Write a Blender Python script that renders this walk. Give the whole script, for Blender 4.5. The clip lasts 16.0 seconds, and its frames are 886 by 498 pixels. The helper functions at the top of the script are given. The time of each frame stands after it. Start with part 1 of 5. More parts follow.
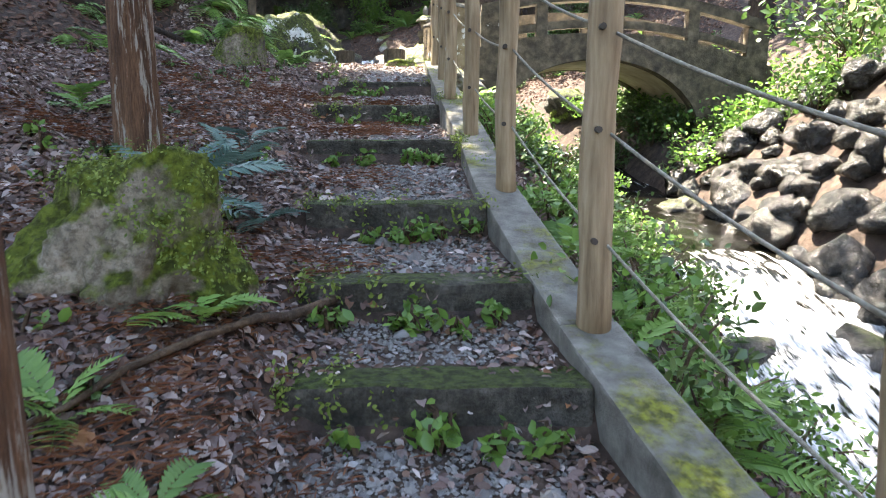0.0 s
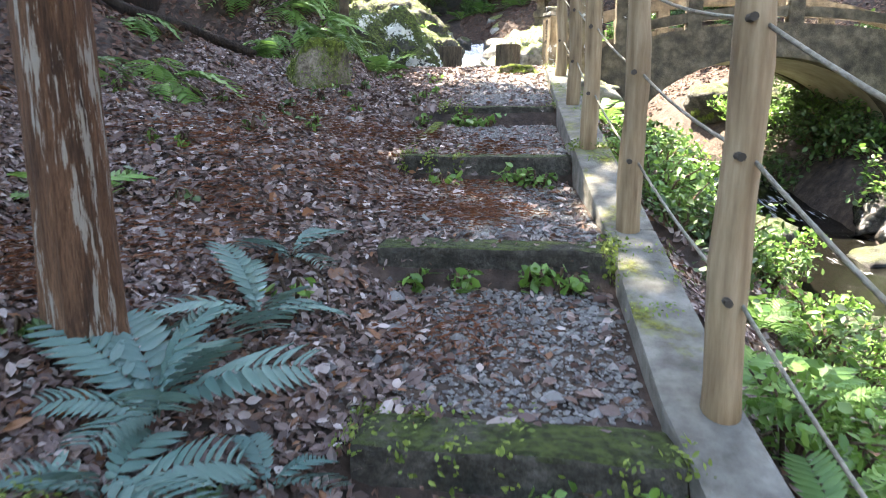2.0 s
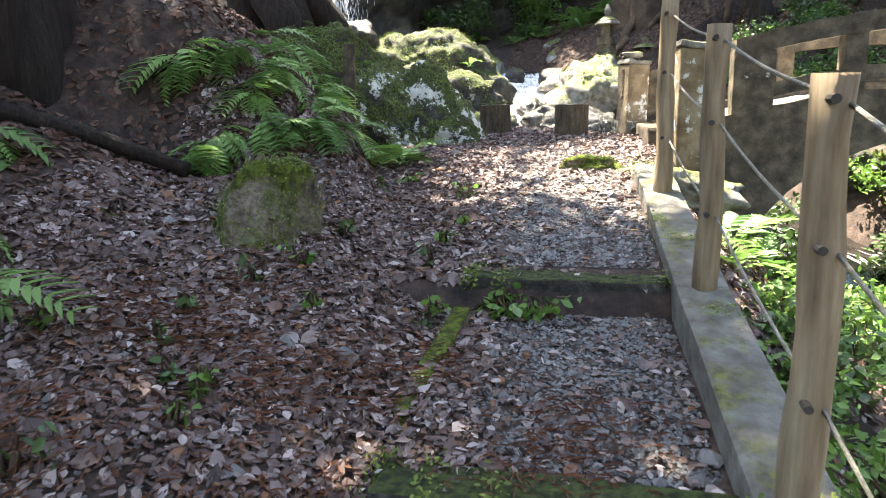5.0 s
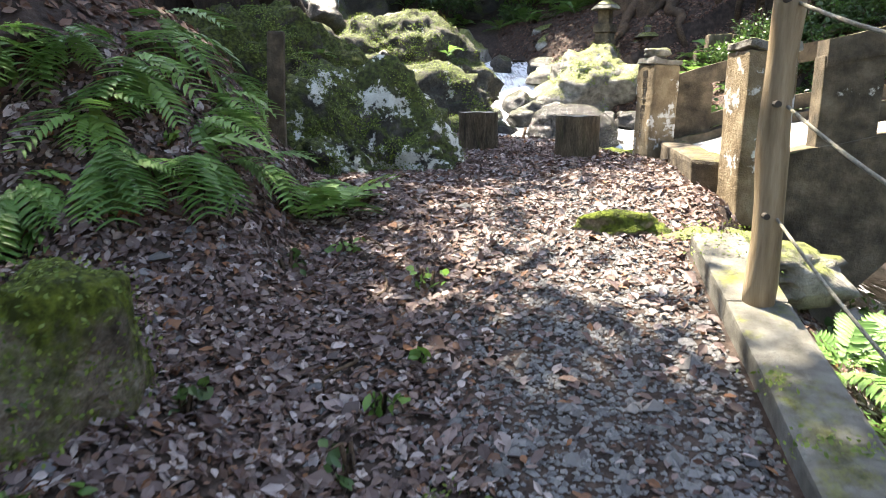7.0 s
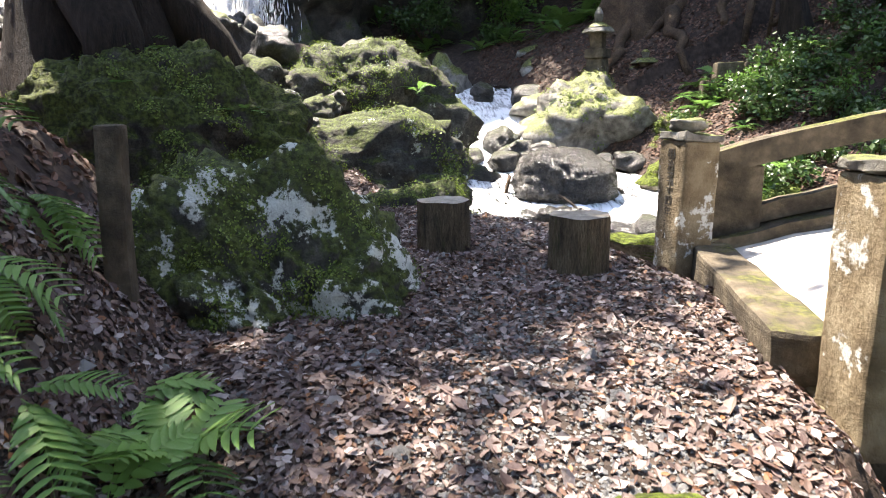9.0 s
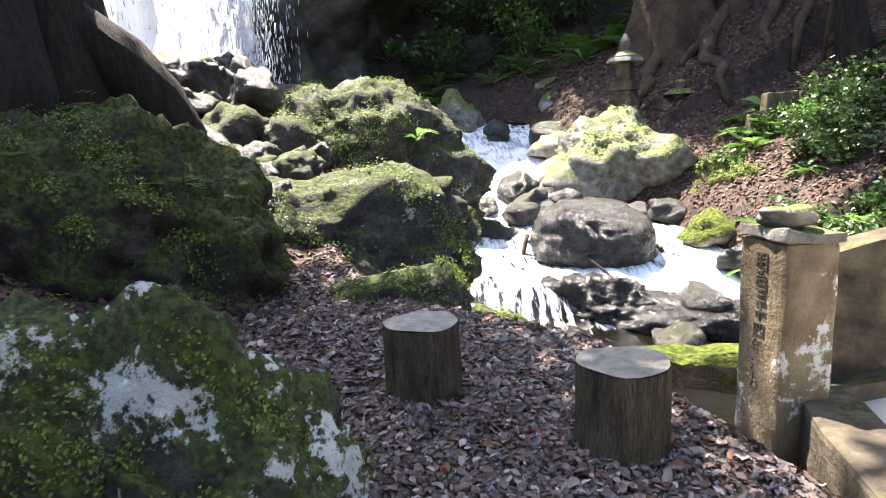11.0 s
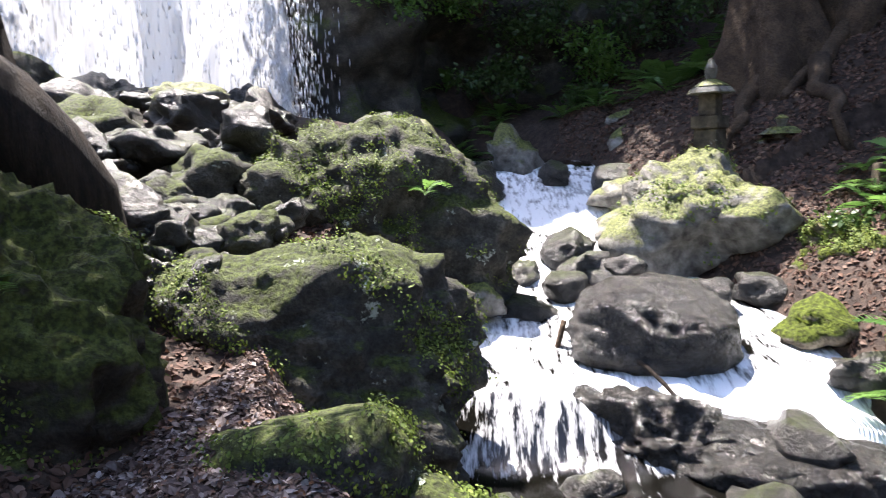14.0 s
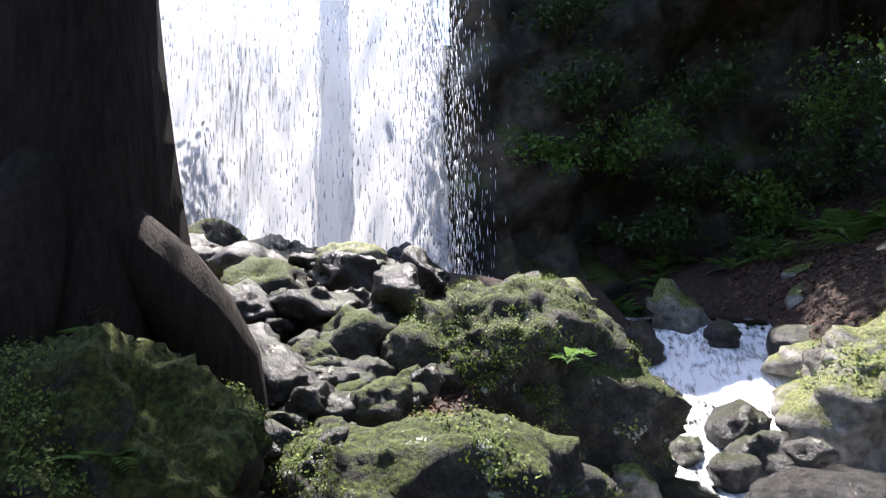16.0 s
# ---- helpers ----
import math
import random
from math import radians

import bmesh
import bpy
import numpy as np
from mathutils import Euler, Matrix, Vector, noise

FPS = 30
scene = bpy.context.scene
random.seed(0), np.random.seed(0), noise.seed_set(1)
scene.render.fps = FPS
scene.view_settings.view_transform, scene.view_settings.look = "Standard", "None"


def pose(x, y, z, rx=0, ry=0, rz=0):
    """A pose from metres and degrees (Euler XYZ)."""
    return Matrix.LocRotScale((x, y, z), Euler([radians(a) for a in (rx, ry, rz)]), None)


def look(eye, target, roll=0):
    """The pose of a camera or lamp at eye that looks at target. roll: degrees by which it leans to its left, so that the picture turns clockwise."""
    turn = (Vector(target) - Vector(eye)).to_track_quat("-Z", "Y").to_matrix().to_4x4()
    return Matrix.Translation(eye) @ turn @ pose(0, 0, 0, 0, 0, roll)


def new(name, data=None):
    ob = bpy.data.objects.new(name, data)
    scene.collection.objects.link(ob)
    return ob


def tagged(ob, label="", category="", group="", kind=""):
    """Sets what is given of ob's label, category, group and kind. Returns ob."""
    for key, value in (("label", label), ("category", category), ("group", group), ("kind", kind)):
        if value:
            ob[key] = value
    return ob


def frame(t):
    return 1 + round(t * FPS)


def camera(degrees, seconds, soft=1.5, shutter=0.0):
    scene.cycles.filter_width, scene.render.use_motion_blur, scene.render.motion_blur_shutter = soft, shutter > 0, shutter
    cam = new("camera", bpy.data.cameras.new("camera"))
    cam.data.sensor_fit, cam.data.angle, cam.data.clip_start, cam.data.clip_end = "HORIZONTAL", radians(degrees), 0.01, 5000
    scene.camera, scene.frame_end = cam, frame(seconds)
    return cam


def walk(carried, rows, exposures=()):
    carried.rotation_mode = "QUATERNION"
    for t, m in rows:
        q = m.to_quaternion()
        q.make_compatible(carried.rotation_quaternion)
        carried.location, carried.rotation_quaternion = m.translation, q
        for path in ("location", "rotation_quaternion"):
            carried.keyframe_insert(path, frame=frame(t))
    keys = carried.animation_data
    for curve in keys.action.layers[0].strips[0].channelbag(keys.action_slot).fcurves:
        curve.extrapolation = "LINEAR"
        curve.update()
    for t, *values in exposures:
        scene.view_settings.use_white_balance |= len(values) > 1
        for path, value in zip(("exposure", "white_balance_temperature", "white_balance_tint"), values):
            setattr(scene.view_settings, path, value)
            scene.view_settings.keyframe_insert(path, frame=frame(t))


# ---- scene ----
cam = camera(66.4, 16.0, soft=1.0, shutter=0.2)
EXPOSURES = [(0.0, 3.6, 7300, 12), (1.5, 3.9, 7300, 12), (3.5, 3.8, 7300, 12), (4.5, 3.5, 7300, 12), (7.0, 3.0, 7200, 12), (8.5, 2.6, 7000, 14), (11.5, 2.8, 6700, 17), (12.5, 2.45, 6500, 18), (14.5, 2.15, 6400, 18), (16.0, 1.85, 6300, 18)]
METRES, EYE, TILT, LEAN, TURN = 13.0, 1.35, -10.0, 0.0, 0.0
ROWS = [
    (0.0, 0.0, 0.0, 0.0, 0.0, 0.0, 0.0),
    (0.5, -0.0014, 0.0298, 0.0179, -0.25, -0.18, 0.55),
    (1.0, -0.0007, 0.0629, 0.0374, 4.84, -0.28, -0.02),
    (1.5, -0.0054, 0.0971, 0.0485, 9.07, -1.39, -1.33),
    (2.0, -0.0127, 0.1279, 0.0676, 8.96, -2.44, -1.27),
    (2.5, -0.0159, 0.1626, 0.09, 11.87, -2.36, -1.23),
    (3.0, -0.0184, 0.1916, 0.1002, 13.57, -2.15, -1.33),
    (3.5, -0.0274, 0.2245, 0.117, 12.95, -1.79, -1.35),
    (4.0, -0.031, 0.262, 0.1301, 12.86, -1.89, -1.18),
    (4.5, -0.0311, 0.2916, 0.1488, 13.78, -1.53, -0.83),
    (7.0, -0.0581, 0.4638, 0.2078, 12.04, -3.17, -1.78),
    (7.5, -0.0568, 0.4971, 0.2287, 11.87, -2.96, -1.25),
    (8.0, -0.0624, 0.5336, 0.239, 10.96, -2.64, -1.29),
    (8.5, -0.0644, 0.5742, 0.249, 9.82, -2.39, -1.21),
    (9.0, -0.0696, 0.6014, 0.2723, 11.0, -2.54, -1.0),
    (11.5, -0.0736, 0.7475, 0.3191, 13.23, 0.56, 0.25),
    (12.0, -0.0723, 0.7745, 0.3271, 12.88, 1.45, 0.33),
    (12.5, -0.0678, 0.8017, 0.3337, 12.37, 2.13, -0.15),
    (13.0, -0.0567, 0.8291, 0.3429, 12.41, 2.08, -0.04),
    (13.5, -0.0549, 0.8566, 0.3483, 14.84, 1.56, -0.79),
    (14.0, -0.0513, 0.8761, 0.3562, 20.69, 1.86, -1.56),
    (14.5, -0.043, 0.8888, 0.363, 28.56, 3.02, -4.3),
    (15.0, -0.0436, 0.8961, 0.367, 29.38, 4.35, -4.49),
    (15.5, -0.0398, 0.8972, 0.3708, 31.9, 7.71, -4.22),
    (16.0, -0.0412, 0.8974, 0.3749, 34.4, 13.3, -4.35),
]
walk(cam, [(t, pose(0, 0, EYE, TILT, LEAN, TURN) @ pose(METRES * x, METRES * y, METRES * z, 90 + pitch, roll, yaw)) for t, x, y, z, yaw, pitch, roll in ROWS], EXPOSURES)

# ---- world, sun ----
SUN_TO = Vector((-0.3, 0.27, 0.91)).normalized()
world = bpy.data.worlds.new("world")
scene.world = world
world.use_nodes = True
wn = world.node_tree.nodes
sky = wn.new("ShaderNodeTexSky")
sky.sky_type, sky.sun_disc = "NISHITA", False
sky.sun_elevation, sky.sun_rotation = math.asin(SUN_TO.z), math.atan2(SUN_TO.x, SUN_TO.y)
world.node_tree.links.new(sky.outputs[0], wn["Background"].inputs[0])
wn["Background"].inputs[1].default_value = 0.15
sun = new("sun", bpy.data.lights.new("sun", "SUN"))
sun.data.energy, sun.data.angle, sun.data.color = 5.0, radians(0.5), (1.0, 0.95, 0.86)
sun.matrix_world = look(SUN_TO * 60, (0, 0, 0))


# ---- materials ----
def material(name, ramp, scale=4.0, detail=8.0, rough=0.85, bump=0.3, bump_scale=30.0, moss=None, lichen=None, island=0.0, obj_random=0.0,
             stretch=(1, 1, 1), spec=0.3, transmit=0.0, stain=0.35):
    """ramp: colours from dark to light. moss: (colour, amount) on upward faces. lichen: (colour, amount) in blotches."""
    m = bpy.data.materials.new(name)
    m.use_nodes = True
    n, l = m.node_tree.nodes, m.node_tree.links
    b = n["Principled BSDF"]
    b.inputs["Roughness"].default_value = rough
    b.inputs["Specular IOR Level"].default_value = spec
    co = n.new("ShaderNodeTexCoord")
    geo = n.new("ShaderNodeNewGeometry")
    mp = n.new("ShaderNodeMapping")
    mp.inputs["Scale"].default_value = stretch
    l.new(geo.outputs["Position"], mp.inputs["Vector"])

    def noise_node(s, d=6.0, r=0.6):
        t = n.new("ShaderNodeTexNoise")
        t.inputs["Scale"].default_value, t.inputs["Detail"].default_value, t.inputs["Roughness"].default_value = s, d, r
        l.new(mp.outputs[0], t.inputs["Vector"])
        return t

    def maths(op, a, c, clamp=False):
        t = n.new("ShaderNodeMath")
        t.operation, t.use_clamp = op, clamp
        for i, v in enumerate((a, c)):
            if isinstance(v, (int, float)):
                t.inputs[i].default_value = v
            else:
                l.new(v, t.inputs[i])
        return t.outputs[0]

    def mix(f, a, c, mode="MIX"):
        t = n.new("ShaderNodeMix")
        t.data_type, t.blend_type = "RGBA", mode
        for i, v in ((0, f), (6, a), (7, c)):
            if isinstance(v, (int, float)):
                t.inputs[i].default_value = v
            elif isinstance(v, tuple):
                t.inputs[i].default_value = (*v, 1)
            else:
                l.new(v, t.inputs[i])
        return t.outputs[2]

    def steps(fac, lo, hi):
        t = n.new("ShaderNodeMapRange")
        t.inputs[1].default_value, t.inputs[2].default_value = lo, hi
        l.new(fac, t.inputs[0])
        return t.outputs[0]

    fine = noise_node(scale, detail)
    fac = fine.outputs[0]
    if island:
        fac = maths("ADD", maths("MULTIPLY", fac, 1 - island), maths("MULTIPLY", geo.outputs["Random Per Island"], island))
    if obj_random:
        info = n.new("ShaderNodeObjectInfo")
        fac = maths("ADD", maths("MULTIPLY", fac, 1 - obj_random), maths("MULTIPLY", info.outputs["Random"], obj_random))
    cr = n.new("ShaderNodeValToRGB")
    lo, hi = (0.02, 0.98) if island > 0.6 else (0.3, 0.7)
    for i, c in enumerate(ramp):
        p = lo + (hi - lo) * i / max(1, len(ramp) - 1)
        e = cr.color_ramp.elements[i] if i < 2 else cr.color_ramp.elements.new(p)
        e.position, e.color = p, (*c, 1)
    l.new(fac, cr.inputs[0])
    col = cr.outputs[0]
    if stain:
        big = noise_node(scale * 0.17, 4)
        col = mix(maths("MULTIPLY", steps(big.outputs[0], 0.42, 0.62), stain), col, (0.35, 0.33, 0.3), "MULTIPLY")
    if bump > 0.8:
        grit = noise_node(34, 5, 0.75)
        col = mix(maths("MULTIPLY", steps(grit.outputs[0], 0.58, 0.4), 0.7), col, (0.3, 0.28, 0.25), "MULTIPLY")
    sep = n.new("ShaderNodeSeparateXYZ")
    l.new(geo.outputs["Normal"], sep.inputs[0])
    if moss:
        mn = noise_node(2.1, 9, 0.7)
        f = maths("ADD", maths("MULTIPLY", sep.outputs["Z"], 0.35), mn.outputs[0])
        f = steps(f, 0.98 - moss[1], 1.1 - moss[1])
        c2 = noise_node(26, 4)
        mc = mix(steps(c2.outputs[0], 0.4, 0.62), tuple(v * 0.28 for v in moss[0]), moss[0])
        col = mix(f, col, mc)
    if lichen:
        ln, lf = noise_node(3.6, 6, 0.6), noise_node(17, 8, 0.7)
        lm = maths("ADD", maths("MULTIPLY", ln.outputs[0], 0.62), maths("MULTIPLY", lf.outputs[0], 0.38))
        col = mix(steps(lm, 0.715 - lichen[1], 0.745 - lichen[1]), col, lichen[0])
    l.new(col, b.inputs["Base Color"])
    if transmit:
        b.inputs["Transmission Weight"].default_value = 0
        tr = n.new("ShaderNodeBsdfTranslucent")
        l.new(col, tr.inputs["Color"])
        ms = n.new("ShaderNodeMixShader")
        ms.inputs[0].default_value = transmit
        l.new(b.outputs[0], ms.inputs[1])
        l.new(tr.outputs[0], ms.inputs[2])
        l.new(ms.outputs[0], n["Material Output"].inputs[0])
    if bump:
        h = noise_node(bump_scale, 6, 0.7)
        bp = n.new("ShaderNodeBump")
        bp.inputs["Strength"].default_value, bp.inputs["Distance"].default_value = bump, 0.05 if bump > 0.8 else 0.03
        l.new(h.outputs[0], bp.inputs["Height"])
        l.new(bp.outputs[0], b.inputs["Normal"])
    return m


MOSS = (0.11, 0.15, 0.02)
MOSS_DARK = (0.075, 0.098, 0.017)
soil = material("soil", [(0.014, 0.01, 0.008), (0.045, 0.03, 0.022), (0.09, 0.062, 0.046)], 9, bump=0.8, bump_scale=22)
concrete = material("concrete", [(0.07, 0.068, 0.055), (0.13, 0.125, 0.105), (0.2, 0.195, 0.17)], 9, bump=0.5, bump_scale=55, moss=((0.15, 0.16, 0.015), 0.135))
step_concrete = material("step_concrete", [(0.03, 0.03, 0.022), (0.075, 0.07, 0.055), (0.15, 0.142, 0.118)], 9, bump=0.9, bump_scale=40, moss=((0.06, 0.085, 0.015), 0.27))
bridge_stone = material("bridge_stone", [(0.03, 0.025, 0.017), (0.085, 0.068, 0.045), (0.17, 0.14, 0.095)], 7, bump=0.6, bump_scale=35, moss=((0.1, 0.105, 0.02), 0.15), lichen=((0.5, 0.48, 0.42), 0.06))
# Pale colour carries the sunlight that falls on the bridge deck.
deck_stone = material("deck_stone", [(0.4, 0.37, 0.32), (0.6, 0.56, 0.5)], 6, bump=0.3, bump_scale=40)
rock_mossy = material("rock_mossy", [(0.022, 0.022, 0.018), (0.07, 0.068, 0.056), (0.15, 0.145, 0.12)], 6, bump=0.9, bump_scale=20, moss=(MOSS_DARK, 0.33), lichen=((0.38, 0.42, 0.35), 0.11), spec=0.4)
rock_overgrown = material("rock_overgrown", [(0.025, 0.022, 0.016), (0.07, 0.062, 0.048), (0.14, 0.125, 0.1)], 6, bump=0.9, bump_scale=20, moss=((0.08, 0.1, 0.018), 0.5), spec=0.3)
rock_lichen = material("rock_lichen", [(0.022, 0.022, 0.017), (0.07, 0.068, 0.056), (0.16, 0.15, 0.125)], 6, bump=0.9, bump_scale=20, moss=(MOSS_DARK, 0.5), lichen=((0.55, 0.57, 0.5), 0.185), spec=0.4)
rock_green = material("rock_green", [(0.07, 0.06, 0.045), (0.22, 0.19, 0.14), (0.36, 0.32, 0.25)], 5, bump=0.9, bump_scale=16, moss=((0.1, 0.13, 0.015), 0.5), spec=0.2)
rock_wet = material("rock_wet", [(0.01, 0.009, 0.008), (0.032, 0.03, 0.025), (0.1, 0.093, 0.078)], 9, rough=0.35, bump=0.9, bump_scale=18, moss=((0.045, 0.06, 0.012), 0.24), spec=0.5)
rock_black = material("rock_black", [(0.008, 0.008, 0.007), (0.028, 0.026, 0.022), (0.075, 0.07, 0.06)], 10, rough=0.25, bump=1.0, bump_scale=16, spec=0.5)
# Pale stone and moss; also stands in for sunlight on the bright rocks.
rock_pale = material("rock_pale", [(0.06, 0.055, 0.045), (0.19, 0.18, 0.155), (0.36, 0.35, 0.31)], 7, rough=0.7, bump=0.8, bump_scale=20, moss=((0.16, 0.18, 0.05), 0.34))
cliff_stone = material("cliff_stone", [(0.02, 0.02, 0.017), (0.07, 0.066, 0.055), (0.15, 0.14, 0.115)], 3, rough=0.6, bump=1.0, bump_scale=6, moss=(MOSS_DARK, 0.36))
wood_post = material("wood_post", [(0.13, 0.09, 0.05), (0.24, 0.18, 0.105), (0.35, 0.28, 0.18)], 4, bump=0.25, bump_scale=14, stretch=(6, 6, 0.6), rough=0.75)
rope_wire = material("rope_wire", [(0.16, 0.15, 0.11), (0.34, 0.32, 0.25)], 60, bump=0.6, bump_scale=150)
bark_cedar = material("bark_cedar", [(0.05, 0.028, 0.016), (0.16, 0.085, 0.045), (0.26, 0.15, 0.085)], 4, bump=1.0, bump_scale=9, stretch=(5, 5, 0.5), lichen=((0.33, 0.31, 0.26), 0.18))
bark_dark = material("bark_dark", [(0.013, 0.009, 0.006), (0.035, 0.024, 0.016), (0.06, 0.042, 0.028)], 4, bump=1.0, bump_scale=9, stretch=(5, 5, 0.6), moss=(MOSS_DARK, 0.12))
bark_root = material("bark_root", [(0.05, 0.032, 0.02), (0.15, 0.1, 0.06)], 4, bump=0.9, bump_scale=14)
stump_bark = material("stump_bark", [(0.05, 0.036, 0.022), (0.13, 0.1, 0.06), (0.2, 0.16, 0.1)], 6, bump=1.0, bump_scale=16, stretch=(4, 4, 0.7), moss=((0.075, 0.1, 0.02), 0.42))
stump_top = material("stump_top", [(0.17, 0.15, 0.115), (0.27, 0.245, 0.2), (0.36, 0.33, 0.28)], 14, bump=0.5, bump_scale=50)
litter_mat = material("litter", [(0.03, 0.02, 0.016), (0.09, 0.052, 0.042), (0.13, 0.088, 0.078), (0.06, 0.036, 0.028), (0.2, 0.15, 0.135), (0.1, 0.055, 0.035), (0.4, 0.34, 0.31), (0.06, 0.036, 0.03), (0.24, 0.1, 0.03)], 20, rough=0.6, bump=0.25, bump_scale=60, island=0.9, stain=0, spec=0.5, transmit=0.12)
litter_brown = material("litter_brown", [(0.028, 0.016, 0.011), (0.1, 0.052, 0.034), (0.065, 0.036, 0.025), (0.15, 0.085, 0.058), (0.04, 0.024, 0.017), (0.23, 0.15, 0.11)], 20, rough=0.7, bump=0.25, bump_scale=60, island=0.9, stain=0, transmit=0.1)
needle_mat = material("cedar_needles", [(0.07, 0.025, 0.012), (0.16, 0.06, 0.025), (0.1, 0.045, 0.02)], 20, rough=0.7, bump=0, island=0.9, stain=0)
gravel_mat = material("gravel", [(0.055, 0.054, 0.055), (0.12, 0.118, 0.116), (0.18, 0.176, 0.168), (0.08, 0.076, 0.07), (0.28, 0.275, 0.265)], 30, rough=0.7, bump=0.4, bump_scale=80, island=0.85, stain=0)
fern_mat = material("fern_green", [(0.08, 0.17, 0.035), (0.18, 0.32, 0.075)], 6, rough=0.45, bump=0.2, bump_scale=80, obj_random=0.5, stain=0, spec=0.5, transmit=0.35)
fern_blue = material("fern_blue", [(0.07, 0.14, 0.12), (0.13, 0.22, 0.18)], 6, rough=0.4, bump=0.2, bump_scale=80, obj_random=0.5, stain=0, spec=0.5, transmit=0.25)
fern_brown = material("fern_brown", [(0.25, 0.1, 0.02), (0.4, 0.22, 0.04)], 6, rough=0.6, bump=0, obj_random=0.5, stain=0, transmit=0.3)
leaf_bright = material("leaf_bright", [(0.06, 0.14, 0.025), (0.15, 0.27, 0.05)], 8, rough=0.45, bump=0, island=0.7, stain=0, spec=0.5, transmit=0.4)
# Leaf green lightened to look bleached by strong sun.
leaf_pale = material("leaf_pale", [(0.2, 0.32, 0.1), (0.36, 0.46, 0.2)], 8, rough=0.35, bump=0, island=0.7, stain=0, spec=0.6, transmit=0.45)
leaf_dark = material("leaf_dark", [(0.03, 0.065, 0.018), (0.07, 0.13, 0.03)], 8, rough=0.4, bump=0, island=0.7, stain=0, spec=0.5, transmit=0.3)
moss_leaf = material("moss_leaf", [(0.05, 0.085, 0.015), (0.12, 0.17, 0.03), (0.22, 0.28, 0.06)], 8, rough=0.6, bump=0, island=0.8, stain=0, transmit=0.3)
pillar_stone = material("pillar_stone", [(0.08, 0.058, 0.03), (0.19, 0.145, 0.085), (0.29, 0.24, 0.155)], 5, bump=0.7, bump_scale=30, moss=((0.14, 0.14, 0.03), 0.17), lichen=((0.5, 0.5, 0.46), 0.175))
# Bright colour stands in for the light on the arch's underside.
plaster = material("plaster", [(0.3, 0.25, 0.17), (0.42, 0.36, 0.26), (0.5, 0.44, 0.33)], 4, bump=0.2, bump_scale=30)
# Dark colour paints the shade in the carved strokes; also colours the bolts.
dark_fill = material("carved_shadow", [(0.03, 0.027, 0.02), (0.06, 0.05, 0.04)], 8, bump=0, stain=0)


def water_material(name, foam_lo, foam_hi, scale, stretch, holes=0.0):
    m = bpy.data.materials.new(name)
    m.use_nodes = True
    n, l = m.node_tree.nodes, m.node_tree.links
    b = n["Principled BSDF"]
    uv = n.new("ShaderNodeUVMap")
    mp = n.new("ShaderNodeMapping")
    mp.inputs["Scale"].default_value = stretch
    l.new(uv.outputs[0], mp.inputs[0])
    t = n.new("ShaderNodeTexNoise")
    t.inputs["Scale"].default_value, t.inputs["Detail"].default_value, t.inputs["Roughness"].default_value = scale, 8, 0.65
    l.new(mp.outputs[0], t.inputs["Vector"])
    att = n.new("ShaderNodeAttribute")
    att.attribute_name = "foam"
    add = n.new("ShaderNodeMath")
    add.operation = "ADD"
    l.new(t.outputs[0], add.inputs[0])
    l.new(att.outputs["Fac"], add.inputs[1])
    mr = n.new("ShaderNodeMapRange")
    mr.inputs[1].default_value, mr.inputs[2].default_value = foam_lo, foam_hi
    l.new(add.outputs[0], mr.inputs[0])
    clear = n.new("ShaderNodeBsdfPrincipled")
    clear.inputs["Base Color"].default_value = (0.004, 0.0038, 0.003, 1)
    clear.inputs["Roughness"].default_value = 0.05
    clear.inputs["Specular IOR Level"].default_value = 0.45
    b.inputs["Base Color"].default_value = (0.86, 0.88, 0.9, 1)
    b.inputs["Roughness"].default_value = 0.5
    bp = n.new("ShaderNodeBump")
    bp.inputs["Strength"].default_value, bp.inputs["Distance"].default_value = 0.6, 0.05
    l.new(t.outputs[0], bp.inputs["Height"])
    l.new(bp.outputs[0], b.inputs["Normal"])
    ripple = n.new("ShaderNodeBump")
    ripple.inputs["Strength"].default_value, ripple.inputs["Distance"].default_value = 0.18, 0.05
    l.new(t.outputs[0], ripple.inputs["Height"])
    l.new(ripple.outputs[0], clear.inputs["Normal"])
    ms = n.new("ShaderNodeMixShader")
    l.new(mr.outputs[0], ms.inputs[0])
    if holes:
        tp = n.new("ShaderNodeBsdfTransparent")
        l.new(tp.outputs[0], ms.inputs[1])
        tl = n.new("ShaderNodeBsdfTranslucent")
        tl.inputs[0].default_value = (0.9, 0.92, 0.95, 1)
        m2 = n.new("ShaderNodeMixShader")
        m2.inputs[0].default_value = 0.4
        l.new(b.outputs[0], m2.inputs[1])
        l.new(tl.outputs[0], m2.inputs[2])
        l.new(m2.outputs[0], ms.inputs[2])
    else:
        l.new(clear.outputs[0], ms.inputs[1])
        l.new(b.outputs[0], ms.inputs[2])
    l.new(ms.outputs[0], n["Material Output"].inputs[0])
    return m


stream_mat = water_material("stream_water", 0.68, 0.92, 6.0, (2.2, 0.5, 1))
fall_mat = water_material("falling_water", 0.42, 0.62, 6.0, (3.0, 0.22, 1), holes=1)


# ---- mesh helpers ----
rng = np.random.default_rng(7)


def mesh_of(name, verts, faces, mat, smooth=True):
    me = bpy.data.meshes.new(name)
    me.from_pydata(verts.tolist() if hasattr(verts, "tolist") else verts, [], faces.tolist() if hasattr(faces, "tolist") else faces)
    me.materials.append(mat)
    me.polygons.foreach_set("use_smooth", [smooth] * len(me.polygons))
    return me


def mesh_part(name, me, parent=None, label=""):
    ob = new(name, me)
    if parent:
        ob.parent = parent
    return tagged(ob, label)


